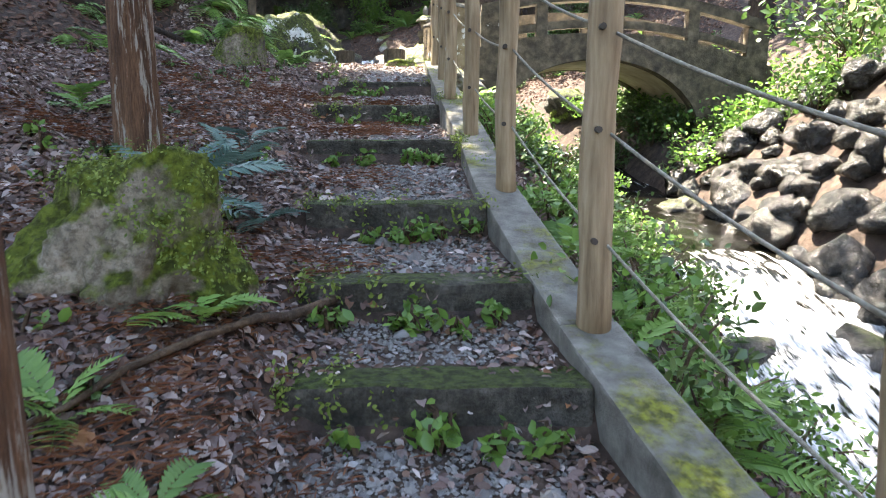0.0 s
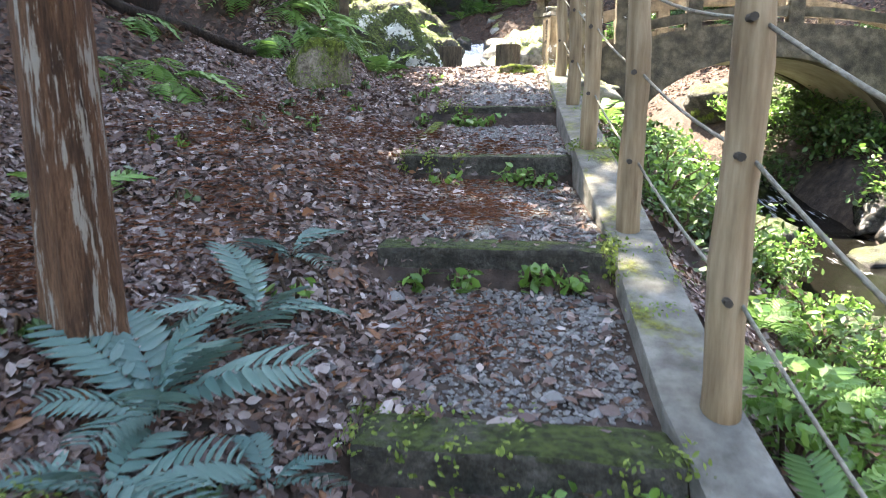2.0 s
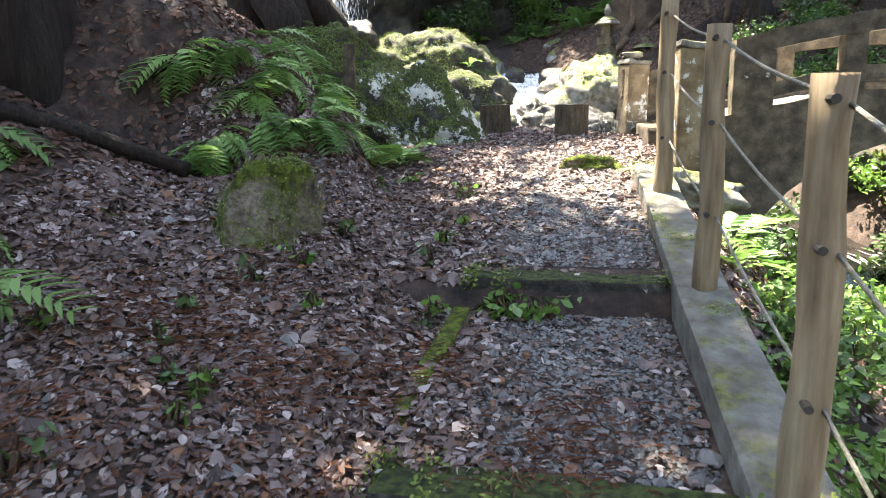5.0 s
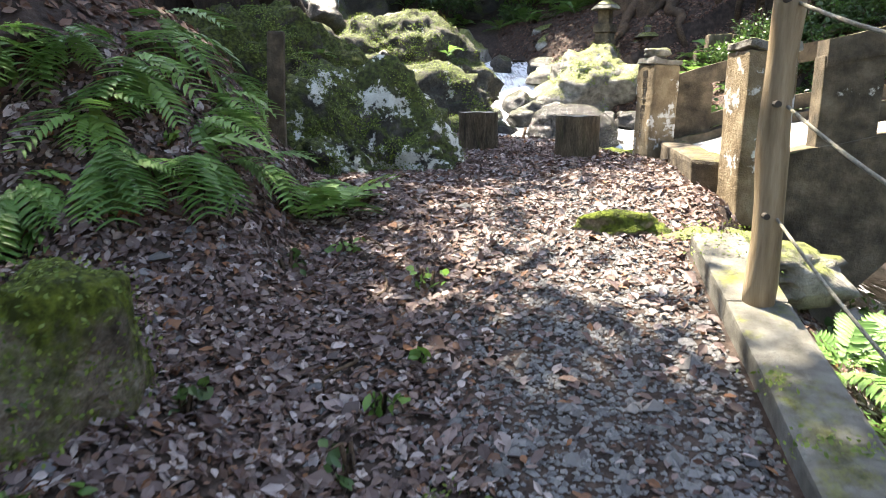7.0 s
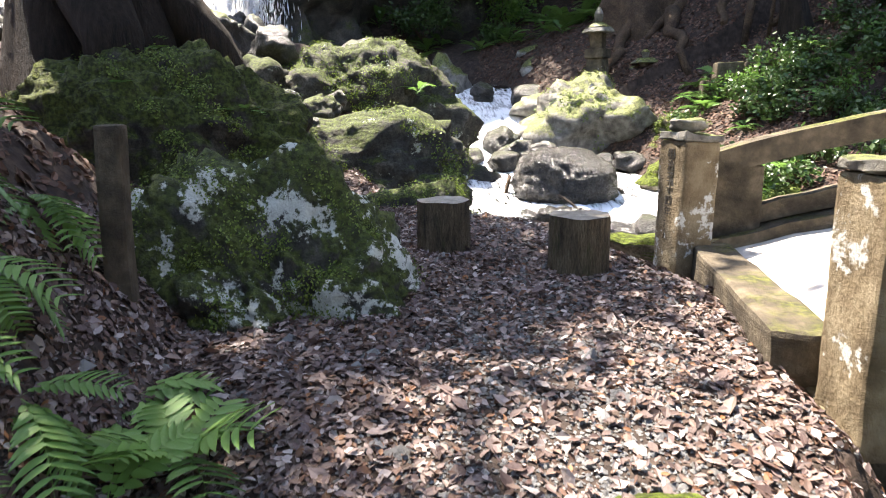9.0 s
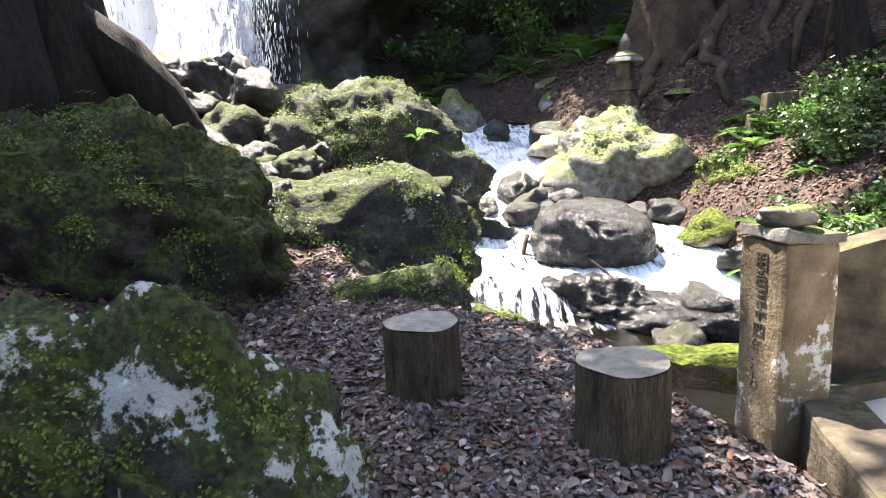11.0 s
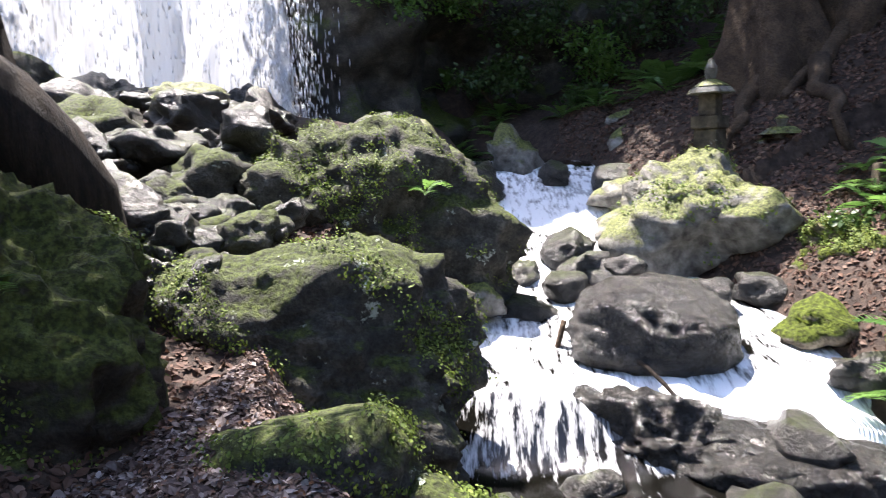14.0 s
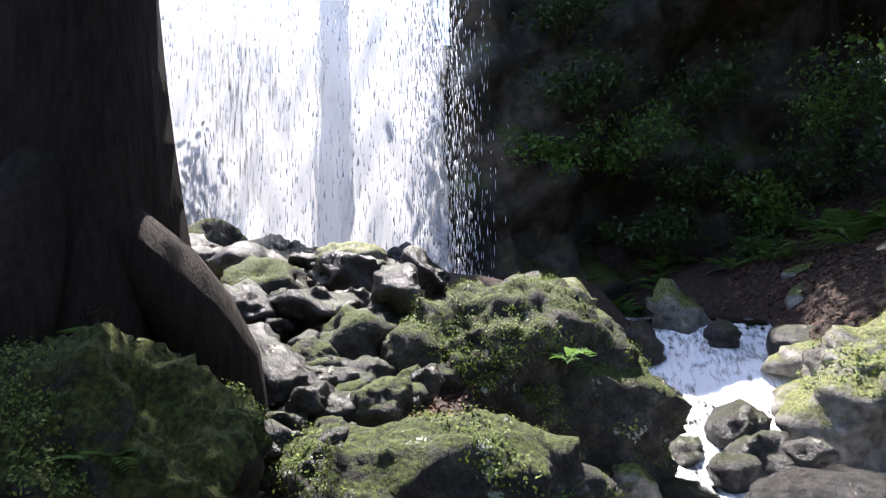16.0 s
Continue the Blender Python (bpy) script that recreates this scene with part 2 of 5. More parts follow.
def part(name, bm, mat, parent=None, label="", smooth=False):
    me = bpy.data.meshes.new(name)
    bm.to_mesh(me)
    bm.free()
    me.materials.append(mat)
    me.polygons.foreach_set("use_smooth", [smooth] * len(me.polygons))
    return mesh_part(name, me, parent, label)


def thing(name, m, label, category, group="", kind=""):
    ob = new(name)
    ob.matrix_world = m
    ob.empty_display_size = 0.1
    return tagged(ob, label, category, group, kind)


def slab(bm, x0, x1, y0, y1, z0, z1, bevel=0.015, rough=0.0, cuts=0):
    r = bmesh.ops.create_cube(bm, size=1)
    vs = r["verts"]
    for v in vs:
        v.co = Vector(((x0 + x1) / 2 + v.co.x * (x1 - x0), (y0 + y1) / 2 + v.co.y * (y1 - y0), (z0 + z1) / 2 + v.co.z * (z1 - z0)))
    es = list({e for v in vs for e in v.link_edges})
    if cuts:
        bmesh.ops.subdivide_edges(bm, edges=es, cuts=cuts, use_grid_fill=True)
    if bevel:
        sharp = [e for e in bm.edges if e.is_valid and len(e.link_faces) == 2 and e.calc_face_angle(0) > 1]
        bmesh.ops.bevel(bm, geom=sharp, offset=bevel, segments=2, affect="EDGES", profile=0.6)
    if rough:
        for v in bm.verts:
            v.co += Vector(noise.noise_vector(v.co * 4.0 + Vector((x0, y0, 0)))) * rough + Vector(noise.noise_vector(v.co * 13.0)) * rough * 0.4


def tube(path, radii, sides=8, cap=True):
    """Verts and faces of a tapered tube along a path."""
    path = [Vector(p) for p in path]
    vs, fs = [], []
    for i, p in enumerate(path):
        d = (path[min(i + 1, len(path) - 1)] - path[max(i - 1, 0)]).normalized()
        a = d.cross(Vector((0.31, 0.95, 0.05))).normalized()
        c = d.cross(a)
        for k in range(sides):
            w = 2 * math.pi * k / sides
            vs.append(tuple(p + (a * math.cos(w) + c * math.sin(w)) * radii[i]))
    for i in range(len(path) - 1):
        for k in range(sides):
            j = (k + 1) % sides
            fs.append((i * sides + k, i * sides + j, (i + 1) * sides + j, (i + 1) * sides + k))
    if cap:
        fs.append(tuple(range(sides - 1, -1, -1)))
        fs.append(tuple(range((len(path) - 1) * sides, len(path) * sides)))
    return vs, fs


def tube_part(name, path, radii, mat, parent, sides=8, label=""):
    vs, fs = tube(path, radii, sides)
    return mesh_part(name, mesh_of(name, vs, fs, mat), parent, label)


# ---- the lie of the land ----
STREAM = [(-13, 21.5, 4.3, 3.0), (-8.6, 23.6, 4.2, 3.2), (-5.6, 25.4, 3.95, 3.0), (-3.6, 24.6, 3.85, 2.0), (-3.0, 22.6, 3.3, 2.0), (-2.6, 21.4, 2.85, 2.1), (-2.3, 20.6, 2.7, 2.4), (-2.0, 20.1, 2.4, 2.7),
          (-1.55, 19.2, 2.3, 3.2), (-1.25, 18.2, 2.1, 3.5), (-1.05, 17.6, 1.98, 3.5), (-0.95, 17.2, 1.55, 3.5), (-0.75, 16.6, 1.5, 3.2), (0.6, 15.4, 1.4, 2.2), (2.0, 13.0, 0.9, 1.8), (2.5, 10.6, 0.4, 1.7),
          (2.85, 8.4, 0.2, 1.4), (3.05, 6.6, 0.0, 1.2), (3.05, 5.0, -0.5, 1.3), (2.95, 3.2, -0.95, 1.5), (2.8, 0.0, -1.7, 1.6), (2.0, -8.0, -3.2, 1.6)]
STEPS = [(2.15, 0.5), (2.75, 0.72), (3.5, 0.97), (4.75, 1.28), (6.28, 1.57), (7.81, 1.88)]
KERB = [(-3.0, 1.6), (0.5, 0.88), (2.5, 0.44), (3.75, 0.18), (5.1, 0.1), (6.3, -0.03), (7.7, -0.13), (9.1, -0.22), (9.85, -0.26)]
PATH_Y = [-30, -3, 1.0, 2.14, 2.16, 2.74, 2.76, 3.49, 3.51, 4.74, 4.76, 6.27, 6.29, 7.8, 7.82, 9.8, 10.8, 12.5, 14.5, 17, 20, 22, 40]
PATH_Z = [-6.5, -0.55, 0.2, 0.32, 0.46, 0.56, 0.68, 0.8, 0.93, 1.1, 1.24, 1.4, 1.53, 1.72, 1.85, 2.2, 2.34, 2.4, 2.47, 3.05, 3.95, 4.2, 7.0]


def dist_stream(x, y):
    best = np.full(np.shape(x), 1e9)
    zs, ws = np.zeros(np.shape(x)), np.ones(np.shape(x))
    side = np.zeros(np.shape(x))
    for (ax, ay, az, aw), (bx, by, bz, bw) in zip(STREAM, STREAM[1:]):
        dx, dy = bx - ax, by - ay
        s = np.clip(((x - ax) * dx + (y - ay) * dy) / (dx * dx + dy * dy), 0, 1)
        d = np.hypot(x - ax - s * dx, y - ay - s * dy)
        near = d < best
        best = np.where(near, d, best)
        zs, ws = np.where(near, az + s * (bz - az), zs), np.where(near, aw + s * (bw - aw), ws)
        side = np.where(near, np.sign(dx * (y - ay) - dy * (x - ax)), side)
    return best, zs, ws, side


def soft_noise(x, y, s):
    return (np.sin(x * s + 1.3 * np.sin(y * s * 0.7 + 0.4)) + np.sin(y * s * 1.17 + 1.7 * np.sin(x * s * 0.61 + 2.0)) + np.sin((x + y) * s * 0.73 + 1.1)) / 3


def land(x, y):
    x, y = np.asarray(x, float), np.asarray(y, float)
    zp = np.interp(y, PATH_Y, PATH_Z)
    smooth_p = np.interp(y, [-30, -3, 1, 3.5, 7.81, 9.8, 12.5, 14.5, 17, 20, 22, 40], [-6.5, -0.55, 0.25, 0.9, 1.85, 2.2, 2.4, 2.47, 3.05, 3.95, 4.2, 7])
    edge = np.interp(y, [0, 2.5, 6, 8, 10, 13, 16], [-0.5, -0.6, -1.15, -1.5, -2.2, -3.2, -3.6])
    out = edge - x
    left = smooth_p + np.interp(out, [0, 1.5, 3, 8, 40], [0, 0.38, 1.0, 4.6, 26]) * np.interp(y, [12, 15.5, 17, 22, 26], [1, 0.8, 0.3, 0.3, 0.8]) + np.interp(out, [0.2, 1.0, 1.6], [0, 0.75, 0.95]) * np.interp(y, [8.6, 9.4, 11.5, 13], [0, 1, 1, 0])
    t = np.clip(out / 0.25 + 0.5, 0, 1)
    z = zp * (1 - t) + left * t
    kx = np.interp(y, [k[0] for k in KERB], [k[1] for k in KERB])
    over = np.clip(x - kx - 0.24, 0, None) * (y < 10.6)
    z = z - over * 0.75 - 0.14 * (over > 0)
    d, zs, ws, side = dist_stream(x, y)
    gap = d - ws / 2
    far = (side > 0)
    right = zs + np.interp(gap, [0, 0.4, 1.2, 3, 8, 40], [-0.05, 0.45, 0.95, 1.7, 5.2, 26]) + np.interp(gap, [0, 0.4, 1.2, 3], [0, 0.25, 0.7, 0.8]) * np.interp(y, [8.5, 10], [1, 0])
    z = np.where(far & (x > -6), right, z)
    near_lim = zs + np.interp(gap, [-0.4, 0, 0.25, 1.0, 2.5, 60], [-0.25, -0.12, 0.25, 1.0, 3.2, 90])
    z = np.minimum(z, near_lim)
    amp = np.clip(out, 0, 1) * 0.1 + 0.015 + 0.05 * np.clip(gap, 0, 1) * far
    return z + amp * soft_noise(x, y, 2.3) + amp * 0.4 * soft_noise(x, y, 6.1)


def ground_z(x, y):
    return float(land(x, y))


def axis(a, b, c, d, fine, coarse):
    mid = np.arange(b, c, fine)
    lo = b - np.cumsum(np.geomspace(fine, coarse, 30))
    hi = c + np.cumsum(np.geomspace(fine, coarse, 30))
    return np.concatenate([lo[lo > a][::-1], mid, hi[hi < d]])


gx, gy = axis(-70, -5, 5, 70, 0.075, 8), axis(-60, -0.5, 26, 90, 0.075, 8)
GX, GY = np.meshgrid(gx, gy)
GZ = land(GX, GY)
nx, ny = len(gx), len(gy)
idx = np.arange(nx * ny).reshape(ny, nx)
quads = np.stack([idx[:-1, :-1], idx[:-1, 1:], idx[1:, 1:], idx[1:, :-1]], -1).reshape(-1, 4)
ground = new("ground", mesh_of("ground", np.stack([GX, GY, GZ], -1).reshape(-1, 3), quads, soil))
tagged(ground, "dark brown forest soil of a ravine slope with a footpath", "ground", kind="structure")


# ---- water ----
def ribbon(name, rows, across, mat, label, wild=0.05, foam_bias=0.0):
    """A sheet of water along rows of (x, y, z, width), with foam where it runs steeply."""
    rows = np.array(rows, float)
    s = np.concatenate([[0], np.cumsum(np.hypot(np.diff(rows[:, 0]), np.diff(rows[:, 1])))])
    u = np.arange(0, s[-1], 0.07)
    c = np.stack([np.interp(u, s, rows[:, i]) for i in range(4)], 1)
    k = np.ones(9) / 9
    pad = np.pad(c, ((4, 4), (0, 0)), "edge")
    c = np.stack([np.convolve(pad[:, i], k, "valid") for i in range(4)], 1)
    tan = np.gradient(c[:, :2], axis=0)
    tan /= np.linalg.norm(tan, axis=1, keepdims=True) + 1e-9
    nor = np.stack([-tan[:, 1], tan[:, 0]], 1)
    v = np.linspace(-0.62, 0.62, across)
    X = c[:, None, 0] + nor[:, None, 0] * v[None] * c[:, None, 3]
    Y = c[:, None, 1] + nor[:, None, 1] * v[None] * c[:, None, 3]
    steep = -np.gradient(c[:, 2]) / 0.07
    lumps = soft_noise(X, Y, 5) * 0.6 + soft_noise(X + 3, Y, 13) * 0.4
    Z = c[:, None, 2] + lumps * (0.012 + wild * np.clip(steep, 0, 1)[:, None])
    n, m = X.shape
    ids = np.arange(n * m).reshape(n, m)
    fs = np.stack([ids[:-1, :-1], ids[:-1, 1:], ids[1:, 1:], ids[1:, :-1]], -1).reshape(-1, 4)
    me = mesh_of(name, np.stack([X, Y, Z], -1).reshape(-1, 3), fs, mat)
    uvl = me.uv_layers.new(name="UVMap")
    li = np.zeros(len(me.loops), int)
    me.loops.foreach_get("vertex_index", li)
    U = np.broadcast_to((v[None] * c[:, 3:4]), X.shape).reshape(-1)
    V = np.broadcast_to(u[:, None], X.shape).reshape(-1)
    uvl.data.foreach_set("uv", np.stack([U[li], V[li]], 1).reshape(-1))
    fo = me.attributes.new("foam", "FLOAT", "POINT")
    f = np.broadcast_to(np.clip(steep[:, None] * 0.75 - 0.02, -0.1, 0.24), X.shape) + foam_bias + 0.12 * lumps + 0.19 * ((Y > 17.5) & (Y < 24.5)) + 0.1 * (Y < 7.2) - 0.02 * ((Y > 12) & (Y < 17.1))
    fo.data.foreach_set("value", f.reshape(-1))
    return tagged(new(name, me), label, "stream", kind="structure")


ribbon("water", STREAM, 36, stream_mat, "shallow mountain stream with white foaming cascades", 0.09)


# ---- cliff and waterfall ----
def wall_sheet(name, line, z0, z1, mat, rough, label, kind="structure", tilt=0.0):
    line = np.array(line, float)
    s = np.concatenate([[0], np.cumsum(np.hypot(*np.diff(line, axis=0).T))])
    u = np.arange(0, s[-1], 0.22)
    x, y = np.interp(u, s, line[:, 0]), np.interp(u, s, line[:, 1])
    t = np.gradient(np.stack([x, y], 1), axis=0)
    t /= np.linalg.norm(t, axis=1, keepdims=True)
    nrm = np.stack([t[:, 1], -t[:, 0]], 1)
    h = np.arange(z0, z1, 0.22)
    vs = []
    for zz in h:
        for i in range(len(u)):
            p = Vector((x[i], y[i], zz))
            q = noise.fractal(p * 0.45, 0.9, 2.1, 5) * rough + abs(noise.noise(p * Vector((0.8, 0.8, 0.35)).x)) * rough * 0.6
            o = q - tilt * (zz - z0)
            vs.append((x[i] + nrm[i, 0] * o, y[i] + nrm[i, 1] * o, zz + 0.15 * noise.noise(p * 1.3)))
    n, m = len(h), len(u)
    ids = np.arange(n * m).reshape(n, m)
    fs = np.stack([ids[:-1, :-1], ids[:-1, 1:], ids[1:, 1:], ids[1:, :-1]], -1).reshape(-1, 4)
    ob = new(name, mesh_of(name, vs, fs, mat))
    return tagged(ob, label, "cliff", kind=kind)


wall_sheet("cliff", [(-26, 10), (-19, 16.5), (-15.5, 21.4), (-9.0, 26.2), (-7.6, 27.4)], 2.5, 10.7, cliff_stone, 1.0,
           "dark wet rock cliff behind the waterfall", tilt=0.06)
wall_sheet("cliff", [(-8.7, 24.7), (-7.5, 25.6), (-6.2, 28.2), (-3, 30.0), (4, 32.0), (14, 33)], 2.5, 17.0, cliff_stone, 1.2,
           "dark wet overhanging rock cliff with hanging plants", tilt=0.03)


def fall_sheet(name, ax, ay, bx, by, z0, z1, seed, mat, label, bulge=0.3, bias=0.0, parent=None):
    a, b = np.array([ax, ay]), np.array([bx, by])
    w = np.linalg.norm(b - a)
    nu, nv = int(w / 0.08), int((z1 - z0) / 0.12)
    U, V = np.meshgrid(np.linspace(0, 1, nu), np.linspace(0, 1, nv))
    d = (b - a) / w
    nr = np.array([d[1], -d[0]])
    o = bulge * (1 - V) ** 2 + 0.22 * soft_noise(U * w + seed, V * 0.6, 2.5) + 0.08 * soft_noise(U * w, V * 2 + seed, 9)
    X, Y = ax + U * (b - a)[0] + nr[0] * o, ay + U * (b - a)[1] + nr[1] * o
    Z = z0 + V * (z1 - z0)
    ids = np.arange(nu * nv).reshape(nv, nu)
    fs = np.stack([ids[:-1, :-1], ids[:-1, 1:], ids[1:, 1:], ids[1:, :-1]], -1).reshape(-1, 4)
    me = mesh_of(name, np.stack([X, Y, Z], -1).reshape(-1, 3), fs, mat)
    li = np.zeros(len(me.loops), int)
    me.loops.foreach_get("vertex_index", li)
    me.uv_layers.new(name="UVMap").data.foreach_set("uv", np.stack([(U * w + seed).reshape(-1)[li], Z.reshape(-1)[li]], 1).reshape(-1))
    edge = np.clip(np.minimum(U, 1 - U) * w / 0.5, 0, 1)
    f = bias + 0.12 * soft_noise(U * w + seed, V * 0, 1.6) - (0.75 + 0.2 * soft_noise(U * w, V * 3, 4)) * (1 - edge) + 0.2 * (1 - V) ** 3
    if z1 < 8:
        f -= 0.7 * np.clip((V - 0.35 - 0.2 * soft_noise(U * w, V, 1.3)) / 0.5, 0, 1)
    me.attributes.new("foam", "FLOAT", "POINT").data.foreach_set("value", f.reshape(-1))
    ob = new(name, me)
    if parent:
        ob.parent = parent
    return ob


waterfall = thing("waterfall", pose(0, 0, 0), "tall white waterfall pouring over a dark rock cliff", "waterfall", kind="structure")
fall_sheet("water_curtain", -10.6, 22.0, -8.1, 23.8, 4.2, 11.5, 3.0, fall_mat, "", 0.3, 0.36, waterfall)
fall_sheet("water_curtain", -14.6, 19.2, -9.6, 22.9, 4.2, 11.5, 11.0, fall_mat, "", 0.2, 0.17, waterfall)
fall_sheet("water_curtain", -15.0, 18.2, -10.6, 21.2, 4.2, 6.8, 23.0, fall_mat, "", 1.4, 0.3, waterfall)


def spray(n, seed):
    """Flying drops beside and below the falling water."""
    g = np.random.default_rng(seed)
    u = np.where(g.uniform(0, 1, n) < 0.5, g.normal(1.0, 0.05, n), g.uniform(0.1, 1.05, n))
    z = 4.3 + 7.0 * g.uniform(0, 1, n) ** 1.5
    x, y = -14.0 + 5.95 * u + g.normal(0, 0.15, n), 19.3 + 4.4 * u - 0.35 + g.normal(0, 0.2, n)
    h, w = g.uniform(0.03, 0.13, n), g.uniform(0.006, 0.016, n)
    shape = ((0, 0, 1), (1, 0, -0.4), (-0.5, 0.87, -0.4), (-0.5, -0.87, -0.4), (0, 0, -1))
    v = np.stack([np.stack([x + a * w, y + b * w, z + c * h], -1) for a, b, c in shape], 1).reshape(-1, 3)
    f = (np.arange(n)[:, None, None] * 5 + np.array([(0, 1, 2), (0, 2, 3), (0, 3, 1), (4, 2, 1), (4, 3, 2), (4, 1, 3)])[None]).reshape(-1, 3)
    tagged(new("spray", mesh_of("spray", v, f, drop_mat)), "white drops of spray flying off the waterfall", "spray", kind="stuff")


drop_mat = material("water_drops", [(0.8, 0.82, 0.85), (0.88, 0.9, 0.92)], 10, rough=0.3, bump=0, stain=0, transmit=0.4)
spray(5000, 9)


# ---- rocks ----
def rock_mesh(name, seed, mat, sub=4, facets=16, rough=0.13, block=0.0):
    r = random.Random(seed)
    bm = bmesh.new()
    bmesh.ops.create_icosphere(bm, subdivisions=sub, radius=1)
    planes = []
    for _ in range(facets):
        v = Vector((r.gauss(0, 1), r.gauss(0, 1), r.gauss(0, 1))).normalized()
        planes.append((v, r.uniform(0.45, 0.88) if not block else r.uniform(0.85, 1.2)))
    off = Vector((seed * 3.7 % 50, seed * 1.3 % 50, 0))
    for v in bm.verts:
        d = v.co.normalized()
        k = (abs(d.x) ** block + abs(d.y) ** block + abs(d.z) ** block) ** (-1 / block) if block else 1.0
        for p, h in planes:
            c = d.dot(p)
            if c > 0.05:
                k = min(k, h / c)
        k += rough * noise.fractal(d * 1.6 + off, 0.8, 2.0, 5) * 1.5 + rough * 0.45 * noise.noise(d * 7 + off) + rough * 0.2 * noise.noise(d * 19 + off) - rough * 0.3 * abs(noise.noise(d * 9 - off)) + (rough * 0.16 * noise.noise(d * 43 + off) if sub > 4 else 0)
        v.co = d * k
    me = bpy.data.meshes.new(name)
    bm.to_mesh(me)
    bm.free()
    me.materials.append(mat)
    me.polygons.foreach_set("use_smooth", [True] * len(me.polygons))
    return me


ROCKS = {}


def rock(name, x, y, z, sx, sy, sz, turn=(0, 0, 0), seed=1, mat=None, label="", group="", sub=4, facets=16, rough=0.13, category="rock", block=0.0):
    mat = mat or rock_mossy
    ob = new(name, rock_mesh(name, seed, mat, sub, facets, rough, block))
    k = 1.15 if name == "stone" else 1.05
    ob.matrix_world = pose(x, y, z, *turn) @ Matrix.Diagonal((sx * k, sy * k, sz * k, 1))
    ROCKS[ob.name] = ob
    return tagged(ob, label, category, group)


rock("boulder", -1.22, 2.6, 0.72, 0.52, 0.55, 0.62, (0, 8, 20), 3, rock_green, "pale boulder thickly grown with green moss beside the steps", rough=0.1, sub=5)
rock("boulder", -2.33, 8.0, 2.06, 0.27, 0.34, 0.42, (0, 4, 25), 9, rock_green, "stubby upright boulder covered in bright moss", block=4, rough=0.1)
rock("boulder", -2.55, 11.85, 2.2, 1.36, 0.95, 1.02, (0, 24, -14), 12, rock_lichen, "large mossy boulder with white lichen blotches", rough=0.1, sub=6)
rock("boulder", -3.95, 16.3, 2.25, 1.6, 0.78, 0.85, (-16, -4, 4), 18, rock_mossy, "big slanting mossy boulder with a pale lichen patch", sub=6, block=5, rough=0.13, facets=9)
rock("boulder", -4.95, 14.5, 2.75, 1.3, 0.9, 1.15, (0, 10, 8), 21, rock_overgrown, "tall boulder thickly overgrown with moss and creepers", sub=6, rough=0.15, block=2.6)
rock("boulder", -4.65, 19.3, 2.95, 1.75, 1.5, 1.42, (-6, 17, -8), 25, rock_mossy, "broad mossy rock hump beside the cascade", sub=6, rough=0.15, block=2.5)
rock("boulder", -2.75, 14.85, 2.3, 0.72, 0.34, 0.3, (-8, -13, 12), 31, rock_mossy, "low wedge-shaped mossy stone on the bank", block=4, rough=0.08)
rock("boulder", -1.75, 15.0, 2.15, 0.4, 0.3, 0.22, (0, 0, 0), 33, rock_mossy, "small mossy stone at the water")
rock("boulder", -1.05, 18.5, 2.25, 0.74, 0.6, 0.5, (0, 6, 10), 36, rock_black, "big rounded wet boulder in the middle of the cascade", sub=5, block=2.6, rough=0.08)
rock("boulder", -0.1, 17.42, 1.4, 1.0, 0.42, 0.4, (0, 3, -4), 37, rock_black, "long dark ledge under the lip of the small fall", sub=5, block=4, rough=0.12)
rock("boulder", -0.95, 17.55, 1.55, 0.9, 0.6, 0.55, (0, 4, -10), 39, rock_black, "flat wet rock ledge in the stream", sub=5)
rock("boulder", -4.15, 17.3, 2.95, 0.5, 0.42, 0.3, (0, 6, 20), 34, rock_pale, "pale flat-topped stone above the slanting boulder")
rock("boulder", -5.05, 16.7, 2.85, 0.62, 0.45, 0.34, (0, 8, -10), 35, rock_wet, "long dark stone above the slanting boulder", block=4)
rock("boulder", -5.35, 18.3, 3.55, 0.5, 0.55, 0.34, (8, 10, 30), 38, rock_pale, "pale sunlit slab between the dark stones")
